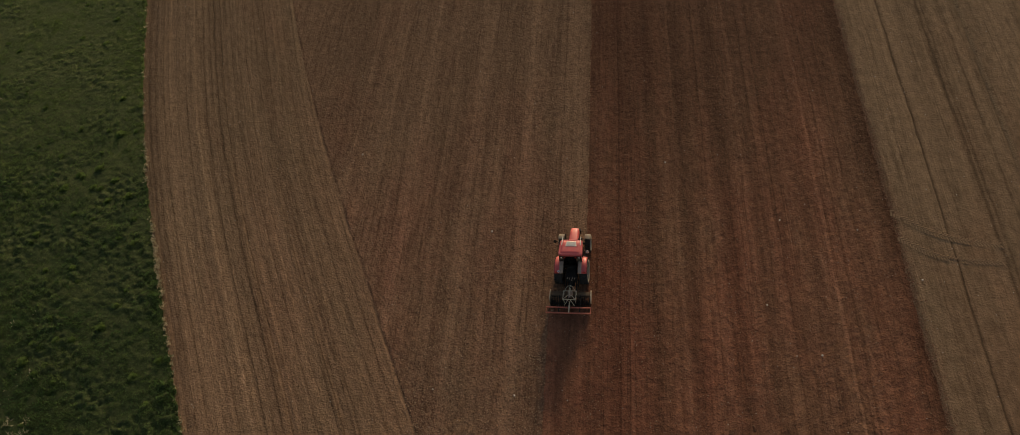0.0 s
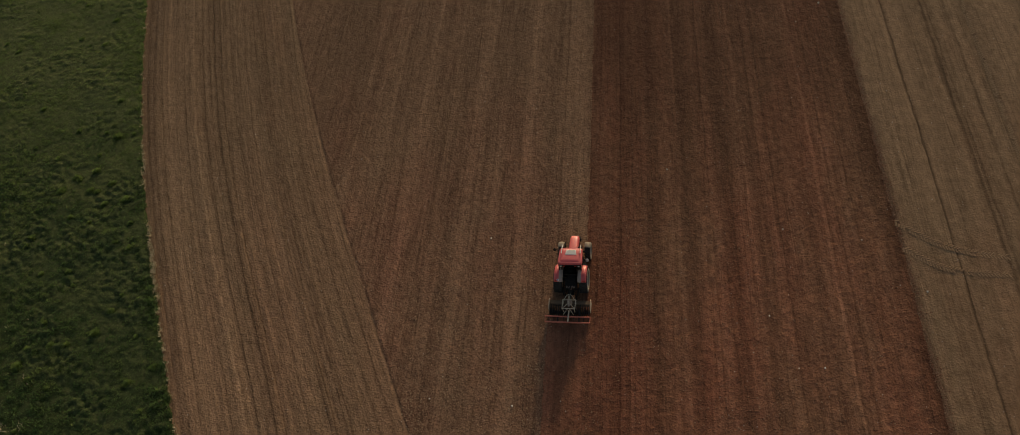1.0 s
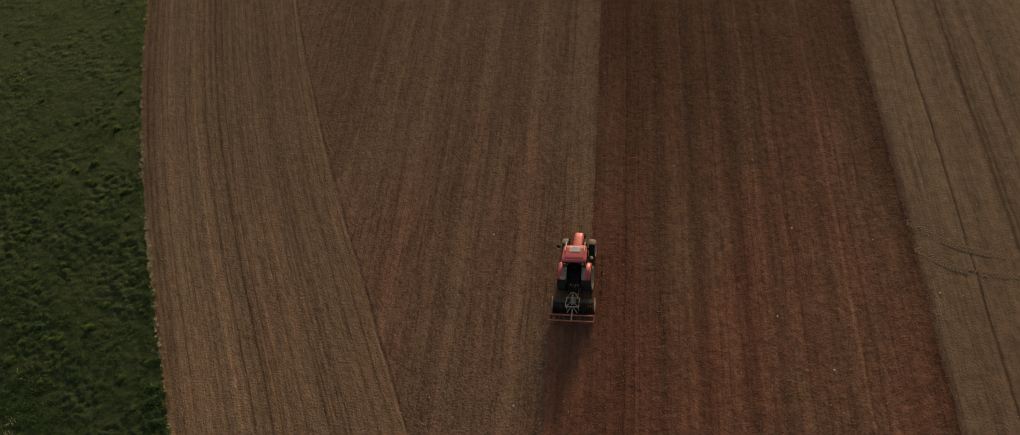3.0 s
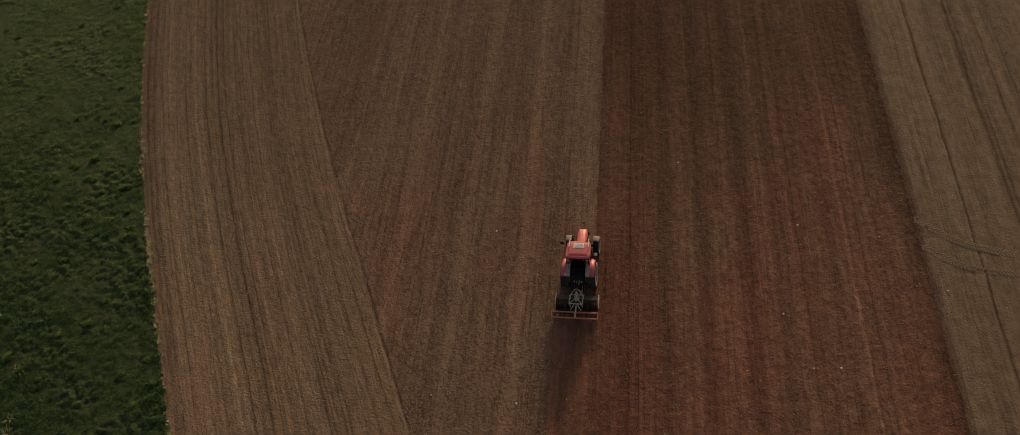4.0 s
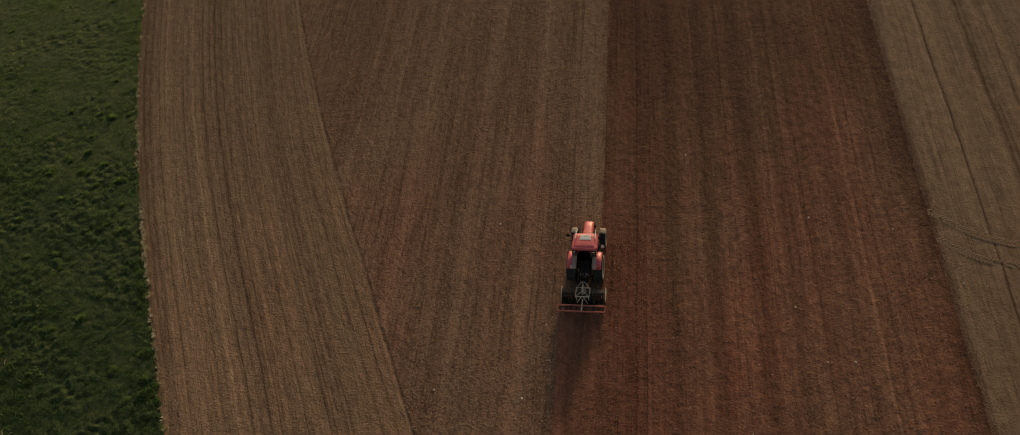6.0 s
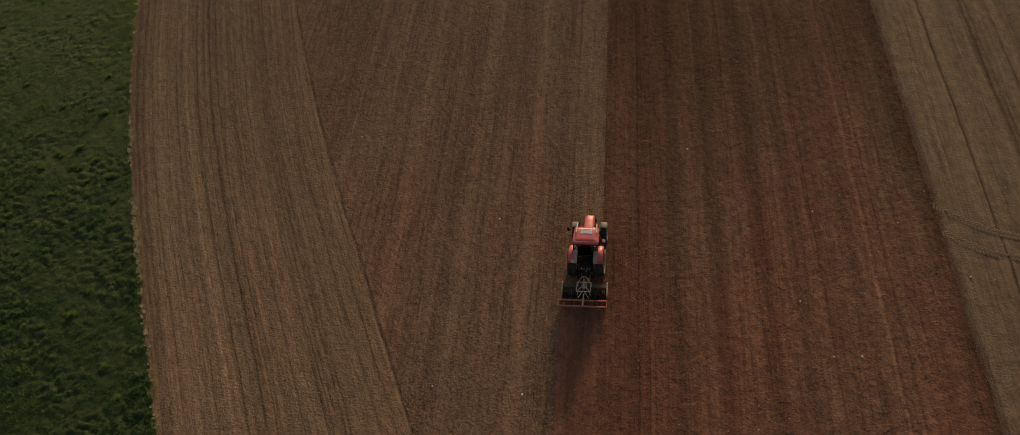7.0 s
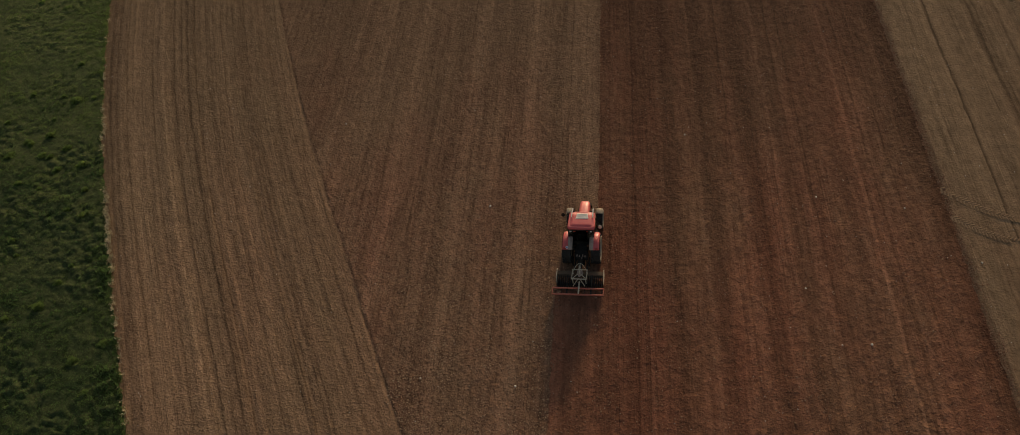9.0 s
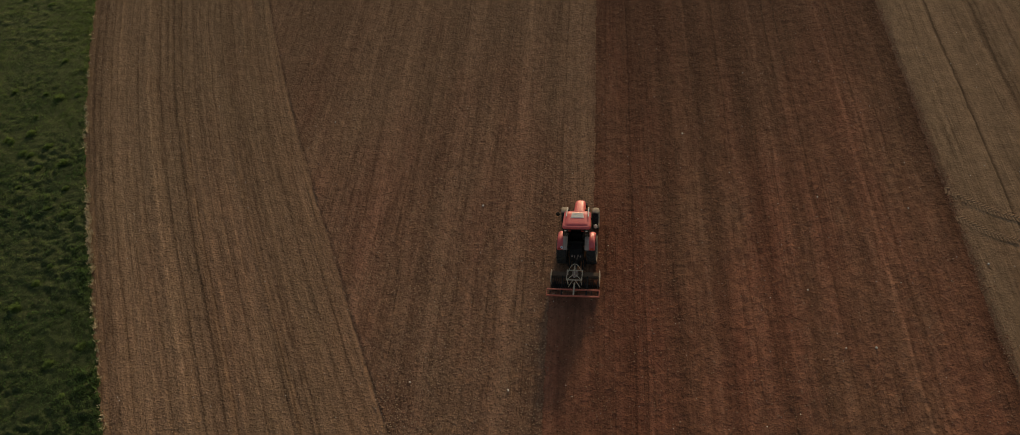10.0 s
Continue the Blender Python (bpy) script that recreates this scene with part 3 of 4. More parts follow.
box(bm, 0, 1.23, 2.64, 1.36, 0.08, 0.1, 0.02)
part("cab_frame", bm, M_BLACK, tractor)
bm = bmesh.new()
box(bm, 0, 0.7, 1.02, 1.24, 1.4, 0.14, 0.04)
box(bm, 0, 1.36, 1.3, 1.15, 0.12, 0.6, 0.04)
part("cab_floor", bm, M_BLACK, tractor)


def pane(name, pts):
    bm = bmesh.new()
    n = (Vector(pts[1]) - Vector(pts[0])).cross(Vector(pts[2]) - Vector(pts[0])).normalized() * 0.006
    loft(bm, [[Vector(p) - n for p in pts], [Vector(p) + n for p in pts]])
    return part(name, bm, M_GLASS, tractor, "dark tinted cab glass")


pane("rear_window", [(-0.70, -0.0, 1.42), (0.70, -0.0, 1.42), (0.67, 0.06, 2.6), (-0.67, 0.06, 2.6)])
pane("windscreen", [(-0.57, 1.44, 1.62), (0.57, 1.44, 1.62), (0.62, 1.25, 2.6), (-0.62, 1.25, 2.6)])
for s in (-1, 1):
    pane("side_window", [(s * 0.78, 0.05, 1.35), (s * 0.79, 0.58, 1.25), (s * 0.76, 0.58, 2.6), (s * 0.74, 0.1, 2.6)])
    pane("door_window", [(s * 0.79, 0.67, 1.15), (s * 0.63, 1.36, 1.15), (s * 0.68, 1.2, 2.6), (s * 0.76, 0.67, 2.6)])
bm = bmesh.new()
box(bm, 0.0, 0.45, 1.35, 0.5, 0.5, 0.16, 0.06)
box(bm, 0.0, 0.2, 1.72, 0.48, 0.14, 0.65, 0.06)
part("seat", bm, M_CLOTH, tractor, "black cloth driver's seat")
bm = bmesh.new()
bmesh.ops.create_circle(bm, segments=20, radius=0.2)
rod(bm, (0, 0, -0.3), (0, 0, 0), 0.03, 8)
for k in range(20):
    a, b = 2 * math.pi * k / 20, 2 * math.pi * (k + 1) / 20
    rod(bm, (0.2 * math.cos(a), 0.2 * math.sin(a), 0), (0.2 * math.cos(b), 0.2 * math.sin(b), 0), 0.015, 6)
bmesh.ops.transform(bm, matrix=pose(0, 0.95, 1.75, 25, 0, 0), verts=bm.verts)
part("steering_wheel", bm, M_BLACK, tractor)

# roof: a pressed lid with a recessed middle, widest at the back
bm = bmesh.new()


def roof_ring(z, grow, power=9.0, n=48):
    out = []
    for i in range(n):
        a = 2 * math.pi * i / n
        c, s = math.cos(a), math.sin(a)
        y = 0.57 + (0.67 + grow) * math.copysign(abs(s) ** (2 / power), s)
        w = 0.86 - 0.07 * (y + 0.1) / 1.35
        out.append((0.04 + (w + grow) * math.copysign(abs(c) ** (2 / power), c), y, z))
    return out


loft(bm, [roof_ring(2.66, -0.06), roof_ring(2.68, 0.0), roof_ring(2.75, 0.015), roof_ring(2.80, 0.005), roof_ring(2.845, -0.02), roof_ring(2.866, -0.045), roof_ring(2.870, -0.09), roof_ring(2.866, -0.105), roof_ring(2.869, -0.14), roof_ring(2.884, -0.16), roof_ring(2.892, -0.35), roof_ring(2.894, -0.55)])
roof = part("roof", bm, M_RED, tractor, "red cab roof with a rounded rim", True)
bm = bmesh.new()
top = [(-0.40, 0.62), (0.40, 0.62), (0.33, 1.04), (-0.33, 1.04)]
loft(bm, [[(x + 0.06, y, 2.86) for x, y in top], [(x + 0.06, y, 2.905) for x, y in top], [(0.9 * x + 0.06, 0.83 + 0.9 * (y - 0.83), 2.915) for x, y in top]])
part("roof_hatch", bm, M_PALE, roof, "pale grey roof hatch")
bm = bmesh.new()
for k in range(4):
    box(bm, 0.06, 0.70 + 0.09 * k, 2.92, 0.56 - 0.03 * k, 0.02, 0.008, 0)
part("hatch_rib", bm, M_PALE, roof)
for s in (-1, 1):
    bm = bmesh.new()
    rod(bm, (0.06 + s * 0.66, 0.70, 2.95), (0.06 + s * 0.64, 1.42, 2.93), 0.036, 8)
    rod(bm, (0.06 + s * 0.66, 0.74, 2.82), (0.06 + s * 0.66, 0.74, 2.95), 0.02, 6)
    rod(bm, (0.06 + s * 0.64, 1.36, 2.76), (0.06 + s * 0.64, 1.36, 2.95), 0.02, 6)
    # red rails; the sun on them is put into the pale colour
    part("roof_rail", bm, M_PALE, roof, "thin roof rail, painted pale for sunlight on its red")
    for y, z in ((-0.13, 2.66), (1.42, 2.66)):
        bm = bmesh.new()
        box(bm, s * 0.55, y, z, 0.17, 0.08, 0.1, 0.02)
        part("work_light", bm, M_BLACK, roof)
for x in (-0.6, -0.36, 0.42, 0.66):
    bm = bmesh.new()
    box(bm, x, -0.18, 2.64, 0.13, 0.04, 0.075, 0.01)
    part("rear_lamp", bm, M_PALE if abs(x) > 0.5 else M_LAMP, roof, "small lamp under the roof's back edge")
bm = bmesh.new()
box(bm, 0.04, -0.155, 2.71, 1.5, 0.02, 0.035, 0.008)
part("roof_lip", bm, M_BLACK, roof)

# rear fenders
for s in (-1, 1):
    bm = bmesh.new()
    rings = []
    cz = RW - 0.05
    for k in range(15):
        a = radians(30 + k * 7.4)
        rad = RW + 0.10
        out, inn = s * 1.15, s * 0.76
        c, n_ = math.cos(a), math.sin(a)
        pt = lambda x, r: (x, r * c - 0.12, cz + r * n_)
        drop = 0.10
        rings.append([pt(inn, rad), pt(s * 0.80, rad + 0.02), pt(s * 1.02, rad + 0.015), pt(s * 1.12, rad - 0.03), pt(out, rad - drop), pt(out - s * 0.03, rad - drop), pt(s * 1.1, rad - 0.06), pt(s * 1.0, rad - 0.025), pt(s * 0.80, rad - 0.02), pt(inn, rad - 0.04)])
    loft(bm, rings)
    fender = part("rear_fender", bm, M_RED, tractor, "red curved rear fender", True)
    bm = bmesh.new()
    a = radians(129)
    rad = RW + 0.12
    box(bm, s * 0.97, rad * math.cos(a) - 0.12, cz + rad * math.sin(a), 0.22, 0.06, 0.1, 0.02)
    part("tail_light", bm, M_LAMP, fender, "red tail light")
    # plate between the fender and the cab
    bm = bmesh.new()
    rings = []
    for k in range(11):
        a = radians(60 + k * 7.4)
        pt = lambda x, r: (x, r * math.cos(a) - 0.12, cz + r * math.sin(a))
        rings.append([pt(s * 0.52, RW + 0.03), pt(s * 0.64, RW + 0.1), pt(s * 0.79, RW + 0.115), pt(s * 0.79, RW + 0.08), pt(s * 0.64, RW + 0.06), pt(s * 0.52, RW - 0.01)])
    part("fender_plate", loft(bm, rings), M_GREY, tractor, "grey inner fender plate", True)
bm = bmesh.new()
rod(bm, (-0.84, -0.742, 1.735), (-0.84, -0.762, 1.763), 0.085, 24)
part("speed_disc", bm, M_WHITE, tractor, "round white speed disc with a blue ring")
bm = bmesh.new()
rod(bm, (-0.84, -0.75, 1.747), (-0.84, -0.767, 1.770), 0.04, 20)
part("disc_mark", bm, M_BLUE, tractor)

# exhaust, mirrors, steps, tank
bm = bmesh.new()
rod(bm, (0.70, 1.52, 1.2), (0.70, 1.50, 2.75), 0.055, 12)
rod(bm, (0.70, 1.50, 2.73), (0.70, 1.42, 2.86), 0.04, 10)
part("exhaust_pipe", bm, M_BLACK, tractor)
for s, x, y, z in ((-1, -1.26, 1.66, 2.0), (1, 1.08, 1.05, 1.62)):
    arm = bmesh.new()
    rod(arm, (s * 0.68, 1.3, z + 0.2), (x, y, z + 0.1), 0.02, 8)
    arm = part("mirror_arm", arm, M_BLACK, tractor)
    bm = bmesh.new()
    box(bm, x, y, z, 0.24, 0.13, 0.34, 0.06)
    part("mirror", bm, M_PALE if s > 0 else M_BLACK, arm)
for s in (-1, 1):
    bm = bmesh.new()
    box(bm, s * 0.62, 1.35, 0.72, 0.34, 0.75, 0.42, 0.07)
    part("fuel_tank", bm, M_BLACK, tractor)
    bm = bmesh.new()
    for z in (0.45, 0.72, 0.98):
        box(bm, s * 0.85, 1.1, z, 0.22, 0.34, 0.04, 0.01)
    for y in (0.94, 1.26):
        box(bm, s * 0.95, y, 0.7, 0.03, 0.03, 0.6, 0.005)
    part("cab_step", bm, M_BLACK, tractor)

# rear linkage
for s in (-1, 1):
    bm = bmesh.new()
    rod(bm, (s * 0.30, -0.45, 0.62), (s * 0.42, -1.75, 0.52), 0.045, 8)
    part("lower_link", bm, M_BLACK, tractor)
    bm = bmesh.new()
    rod(bm, (s * 0.34, -0.35, 1.22), (s * 0.37, -1.05, 0.62), 0.03, 8)
    rod(bm, (s * 0.30, -0.15, 1.25), (s * 0.34, -0.7, 1.3), 0.05, 8)
    part("lift_rod", bm, M_BLACK, tractor)
bm = bmesh.new()
rod(bm, (0, -0.4, 1.05), (0, -1.74, 1.26), 0.03, 8)
rod(bm, (0, -0.8, 1.13), (0, -1.2, 1.22), 0.055, 8)
part("top_link", bm, M_BLACK, tractor)
for s, x in ((-1, -0.15), (1, 0.12), (1, 0.2)):
    bm = bmesh.new()
    pts = [Vector((x, -0.3, 1.3)), Vector((x * 1.2, -0.75, 1.05)), Vector((x * 0.8, -1.2, 1.1)), Vector((x * 0.5, -1.8, 1.25))]
    for a, b in zip(pts, pts[1:]):
        rod(bm, a, b, 0.018, 6)
    part("hydraulic_hose", bm, M_BLACK, tractor)
bm = bmesh.new()
box(bm, 0, -0.62, 0.85, 0.84, 0.46, 0.62, 0.05)
box(bm, 0, -0.98, 0.5, 0.5, 0.34, 0.16, 0.03)
for s in (-1, 1):
    box(bm, s * 0.5, -0.95, 0.62, 0.08, 0.5, 0.36, 0.02)
part("hitch_block", bm, M_BLACK, tractor, "black oily rear hitch block")
for x, y, z in ((-0.24, -0.87, 1.12), (-0.08, -0.87, 1.08), (0.12, -0.87, 1.14), (0.26, -0.87, 1.08), (0.05, -0.9, 0.92)):
    part("coupler", rod(rod(bmesh.new(), (x, y + 0.04, z), (x, y - 0.06, z + 0.03), 0.035, 10), (x, y - 0.06, z + 0.03), (x, y - 0.09, z + 0.04), 0.045, 10), M_GREY, tractor, "grey hydraulic coupler")
bm = bmesh.new()
box(bm, 0, 1.18, 1.62, 0.7, 0.2, 0.18, 0.05)
part("dashboard", bm, M_BLACK, tractor)
bm = bmesh.new()
box(bm, 0.42, 0.5, 1.42, 0.2, 0.62, 0.34, 0.05)
part("side_console", bm, M_GREY, tractor)
bm = bmesh.new()
rod(bm, (0, -0.55, 0.75), (0, -1.95, 0.6), 0.07, 12)
part("drive_shaft", bm, M_BLACK, tractor)

# ---- harrow on the linkage ----
harrow = thing("power_harrow", "three metre harrow with orange levelling bars hitched behind the tractor", "harrow", (0, 0.14, 0))
bm = bmesh.new()
box(bm, 0, -2.02, 0.52, 2.84, 0.34, 0.26, 0.04)
part("main_beam", bm, M_SOILED, harrow, "soil-covered main beam")
for s in (-1, 1):
    bm = bmesh.new()
    loft(bm, [[(s * 1.45 + d, y, z) for y, z in ((-1.75, 0.12), (-1.72, 0.66), (-1.9, 0.78), (-2.35, 0.74), (-2.55, 0.5), (-2.5, 0.1))] for d in (-0.02, 0.02)])
    part("end_plate", bm, M_STEEL, harrow, "dusty pale end plate")
for k in range(24):
    x = -1.38 + 2.76 * k / 23
    bm = bmesh.new()
    rod(bm, (x, -2.24, 0.62), (x, -2.62, 0.28), 0.026, 6)
    rod(bm, (x, -2.62, 0.28), (x, -2.55, -0.05), 0.022, 6, 0.01)
    part("tine", bm, M_BLACK, harrow)
bm = bmesh.new()
rod(bm, (-1.42, -2.62, 0.24), (1.42, -2.62, 0.24), 0.1, 14)
part("packer_tube", bm, M_BLACK, harrow)
for k in range(20):
    x = -1.34 + 2.68 * k / 19
    bm = bmesh.new()
    revolve(bm, [(-0.03, 0.1), (-0.012, 0.27), (0.012, 0.27), (0.03, 0.1)], 20)
    ob = part("packer_ring", bm, M_BLACK, harrow)
    ob.location = (x, -2.62, 0.24)
for y, z, r in ((-3.12, 0.55, 0.045), (-3.53, 0.48, 0.055)):
    bm = bmesh.new()
    box(bm, -0.06, y, z, 3.16, 0.085, 0.10, 0.015)
    part("levelling_bar", bm, M_ORANGE, harrow, "orange painted levelling bar")
for s in (-1, 1):
    bm = bmesh.new()
    box(bm, s * 1.56 - 0.06, -3.32, 0.52, 0.03, 0.48, 0.12, 0.01)
    part("bar_end", bm, M_ORANGE, harrow)
    bm = bmesh.new()
    rod(bm, (s * 0.75, -2.1, 0.6), (s * 0.75, -3.45, 0.5), 0.035, 8)
    part("bar_arm", bm, M_BLACK, harrow)
for k in range(9):
    part("bar_brace", rod(bmesh.new(), (-1.4 + 0.35 * k, -3.12, 0.54), (-1.4 + 0.35 * k, -3.5, 0.48), 0.014, 6), M_BLACK, harrow)
# headstock
for s in (-1, 1):
    bm = bmesh.new()
    box(bm, s * 0.45, -2.38, 1.0, 0.05, 0.78, 0.06, 0.01)
    rod(bm, (s * 0.42, -2.05, 1.02), (s * 0.42, -1.75, 0.5), 0.035, 8)
    rod(bm, (s * 0.44, -2.1, 1.0), (s * 0.44, -2.1, 0.6), 0.035, 8)
    rod(bm, (s * 0.40, -2.74, 0.98), (s * 0.4, -2.62, 0.35), 0.03, 8)
    part("headstock_side", bm, M_STEEL, harrow, "grey steel headstock side")
    part("headstock_brace", rod(rod(bmesh.new(), (s * 0.36, -2.02, 1.04), (s * 0.2, -1.82, 1.2), 0.02, 8), (s * 0.2, -1.82, 1.2), (s * 0.03, -1.72, 1.26), 0.02, 8), M_STEEL, harrow)
    part("headstock_strut", rod(bmesh.new(), (s * 0.08, -2.1, 1.04), (s * 0.03, -1.74, 1.25), 0.016, 8), M_STEEL, harrow)
    part("headstock_diagonal", rod(bmesh.new(), (s * 0.10, -2.4, 1.06), (s * 0.42, -2.72, 1.0), 0.024, 8), M_STEEL, harrow)
    part("bar_stay", rod(bmesh.new(), (s * 0.05, -2.72, 1.02), (s * 0.36, -3.0, 0.62), 0.024, 8), M_STEEL, harrow)
for y in (-2.03, -2.74):
    part("headstock_bar", box(bmesh.new(), 0, y, 1.01, 0.94, 0.05, 0.06, 0.01), M_STEEL, harrow)
bm = bmesh.new()
bmesh.ops.create_cone(bm, cap_ends=True, segments=18, radius1=0.2, radius2=0.15, depth=0.3, matrix=Matrix.Translation((0, -2.06, 0.78)))
box(bm, 0, -2.3, 0.98, 0.12, 0.5, 0.06, 0.01)
part("gearbox", bm, M_GREY, harrow)
bm = bmesh.new()
rod(bm, (0, -2.4, 1.08), (0, -1.8, 1.24), 0.03, 10)
part("stay_rod", bm, M_STEEL, harrow)
bm = bmesh.new()
box(bm, 0, -3.14, 0.66, 0.09, 0.9, 0.09, 0.01)
part("centre_arm", bm, M_STEEL, harrow)


# ---- meadow growth ----
def blades(name, spots, material, label, category, rng, count, height, width, lean, kind="stuff"):
    """Bent three-sided blades in tufts at the spots (x, y, size): one mesh."""
    n = len(spots)
    s = np.repeat(spots, count, 0)
    k = len(s)
    a = rng.rand(k) * 2 * np.pi
    d = rng.rand(k) ** 0.7 * 0.34 * s[:, 2]
    bx, by = s[:, 0] + d * np.cos(a), s[:, 1] + d * np.sin(a)
    h = height * s[:, 2] * (0.55 + 0.75 * rng.rand(k)) * (1 - 0.5 * (d / (0.34 * s[:, 2])) ** 2)
    out = lean * h * (0.4 + rng.rand(k))
    a2 = a + (rng.rand(k) - 0.5) * 2.0
    w = width * (0.6 + 0.8 * rng.rand(k)) * np.sqrt(s[:, 2])
    px, py = -np.sin(a2) * w / 2, np.cos(a2) * w / 2
    z0 = s[:, 3] - 0.05
    co = np.empty((k, 5, 3))
    co[:, 0] = np.stack([bx - px, by - py, z0], 1)
    co[:, 1] = np.stack([bx + px, by + py, z0], 1)
    mx, my = bx + np.cos(a2) * out * 0.35, by + np.sin(a2) * out * 0.35
    co[:, 2] = np.stack([mx + px, my + py, z0 + h * 0.62], 1)
    co[:, 3] = np.stack([mx - px, my - py, z0 + h * 0.62], 1)
    co[:, 4] = np.stack([bx + np.cos(a2) * out, by + np.sin(a2) * out, z0 + h], 1)
    base = np.arange(k)[:, None] * 5
    loops = np.concatenate([base + np.array([[0, 1, 2, 3]]), base + np.array([[3, 2, 4]])], 1).ravel()
    starts = (np.arange(k)[:, None] * 7 + np.array([[0, 4]])).ravel()
    me = bpy.data.meshes.new(name)
    me.vertices.add(k * 5)
    me.vertices.foreach_set("co", co.ravel())
    me.loops.add(len(loops))
    me.loops.foreach_set("vertex_index", loops)
    me.polygons.add(len(starts))
    me.polygons.foreach_set("loop_start", starts)
    me.update(calc_edges=True)
    me.validate()
    me.materials.append(material)
    ob = new(name, me)
    if label:
        tagged(ob, label, category, kind=kind)
    return ob


rng = np.random.RandomState(11)
k = 64000
y = rng.uniform(-27, 47, k)
x = grass_edge(y) - rng.uniform(0.0, 1.0, k) ** 1.1 * 20.0
lump = lattice(x / 0.7, y / 0.5) * 0.55 + lattice(x / 3.5 + 50, y / 2.6) * 0.45
keep = rng.rand(k) < 0.55 + 0.8 * lump
x, y, lump = x[keep], y[keep], lump[keep]
z = turf(x, y)
away = grass_edge(y) - x  # bushy along the field, shorter further in, rougher again beyond
bushy = 0.45 + 0.75 * np.exp(-(away / 2.4) ** 2) + 0.5 * np.clip((away - 7.0) / 3.0, 0, 1)
size = 0.38 + 0.85 * np.clip(lump - 0.40, 0, 1) * bushy * near_rough(y) + 0.2 * rng.rand(len(x))
blades("meadow_grass", np.stack([x, y, size, z], 1), M_GRASS, "dense uneven green meadow grass in tufts", "grass", rng, 7, 0.19, 0.055, 0.7)

# pale dry grass along the field's edge
k = 2000
y = rng.uniform(-27, 46, k)
band = np.exp(-((y - 0.3) / 4.5) ** 2) + 0.3 * np.exp(-((y - 12.0) / 5.0) ** 2) + 0.06
keep = rng.rand(k) < band * (lattice(y / 0.7, y * 0 + 77) > 0.36)
y = y[keep]
x = grass_edge(y) + rng.normal(0.1, 0.1, len(y))
blades("dry_grass_fringe", np.stack([x, y, 0.28 + 0.3 * rng.rand(len(y)), x * 0 + 0.08], 1), M_STRAW, "pale dry grass fringe along the field edge", "dry grass", rng, 7, 0.28, 0.06, 1.1)
spots = np.stack([rng.normal(-39.0, 0.8, 90), rng.normal(-16.4, 1.2, 90), 0.7 + 0.5 * rng.rand(90), np.full(90, 0.1)], 1)
blades("dry_grass_patch", spots, M_STRAW, "straw-coloured dead grass patch in the meadow", "dry grass", rng, 14, 0.24, 0.03, 1.6)

k = 300
y = rng.uniform(-22, 30, k)
x = grass_edge(y) - rng.uniform(11.0, 19.0, k)
keep = (lattice(x / 2.2 + 5, y / 2.6) > 0.72) & (rng.rand(k) < 0.6)
x, y = x[keep], y[keep]
blades("dry_tufts", np.stack([x, y, 0.4 + 0.4 * rng.rand(len(x)), turf(x, y)], 1), M_STRAW, "scattered straw-coloured tufts among the meadow grass", "dry grass", rng, 4, 0.3, 0.045, 1.2)

# taller weeds, each its own clump
shapes = []
for q in range(4):
    spots = np.stack([rng.normal(0, 0.34, 40), rng.normal(0, 0.28, 40), 0.5 + 0.5 * rng.rand(40), np.zeros(40)], 1)
    spots[:, 3] = 0.22 * np.exp(-(spots[:, 0] ** 2 + spots[:, 1] ** 2) / 0.16)
    ob = blades("weed_clump", spots, M_WEED, "leafy green weed clump standing in the meadow grass", "weed", rng, 24, 0.26, 0.07, 0.9, "")
    ob["group"] = "weed clumps in the meadow"
    shapes.append(ob)
PLACES = [(-31.8, -9.53), (-29.8, -11.7), (-36.35, -5.61), (-36.9, 2.3), (-41.55, -8.75), (-43.46, 14.71), (-43.76, 10.6), (-39.4, 7.4), (-43.3, 8.4), (-46.2, 8.3), (-45.2, 19.4), (-50.7, 27.6)]
PLACES += [(-52.5, 27.5), (-54.0, 28.6), (-51.0, 31.4), (-53.3, 18.4), (-51.5, 13.4), (-48.5, 12.1), (-45.0, 9.6), (-41.6, 9.2), (-42.6, 8.3), (-42.0, 15.1), (-44.9, 15.2), (-41.3, 6.9), (-41.8, 4.9), (-43.9, 5.4), (-47.5, 6.2), (-60.7, 26.9), (-62.8, 28.2), (-56.5, 20.5), (-46.6, 2.4), (-46.5, 3.2), (-43.8, -0.4), (-41.4, -0.1), (-41.1, -4.9), (-38.3, -6.7), (-39.6, -6.8), (-41.5, -7.2), (-40.3, -1.4), (-35.5, -2.1), (-35.8, -3.6), (-36.1, -5.6), (-40.1, -9.7), (-38.2, -10.3), (-32.7, -5.7), (-30.3, -8.2)]
for q in range(14):
    yy = rng.uniform(-25, 45)
    PLACES.append((float(grass_edge(np.array(yy))) - 0.8 - 16 * rng.rand() ** 1.6, yy))
for q, (xx, yy) in enumerate(PLACES):
    m = Matrix.Translation((xx, yy, 0.05)) @ Matrix.Rotation(rng.rand() * 6.28, 4, "Z")
    s = (0.42 if q < 12 else 0.26) + 0.22 * rng.rand()
    if q < 4:
        shapes[q].matrix_basis = m @ Matrix.Scale(s, 4)
    else:
        c = copy_thing(shapes[q % 4], m)
        c.scale = (s, s, s)

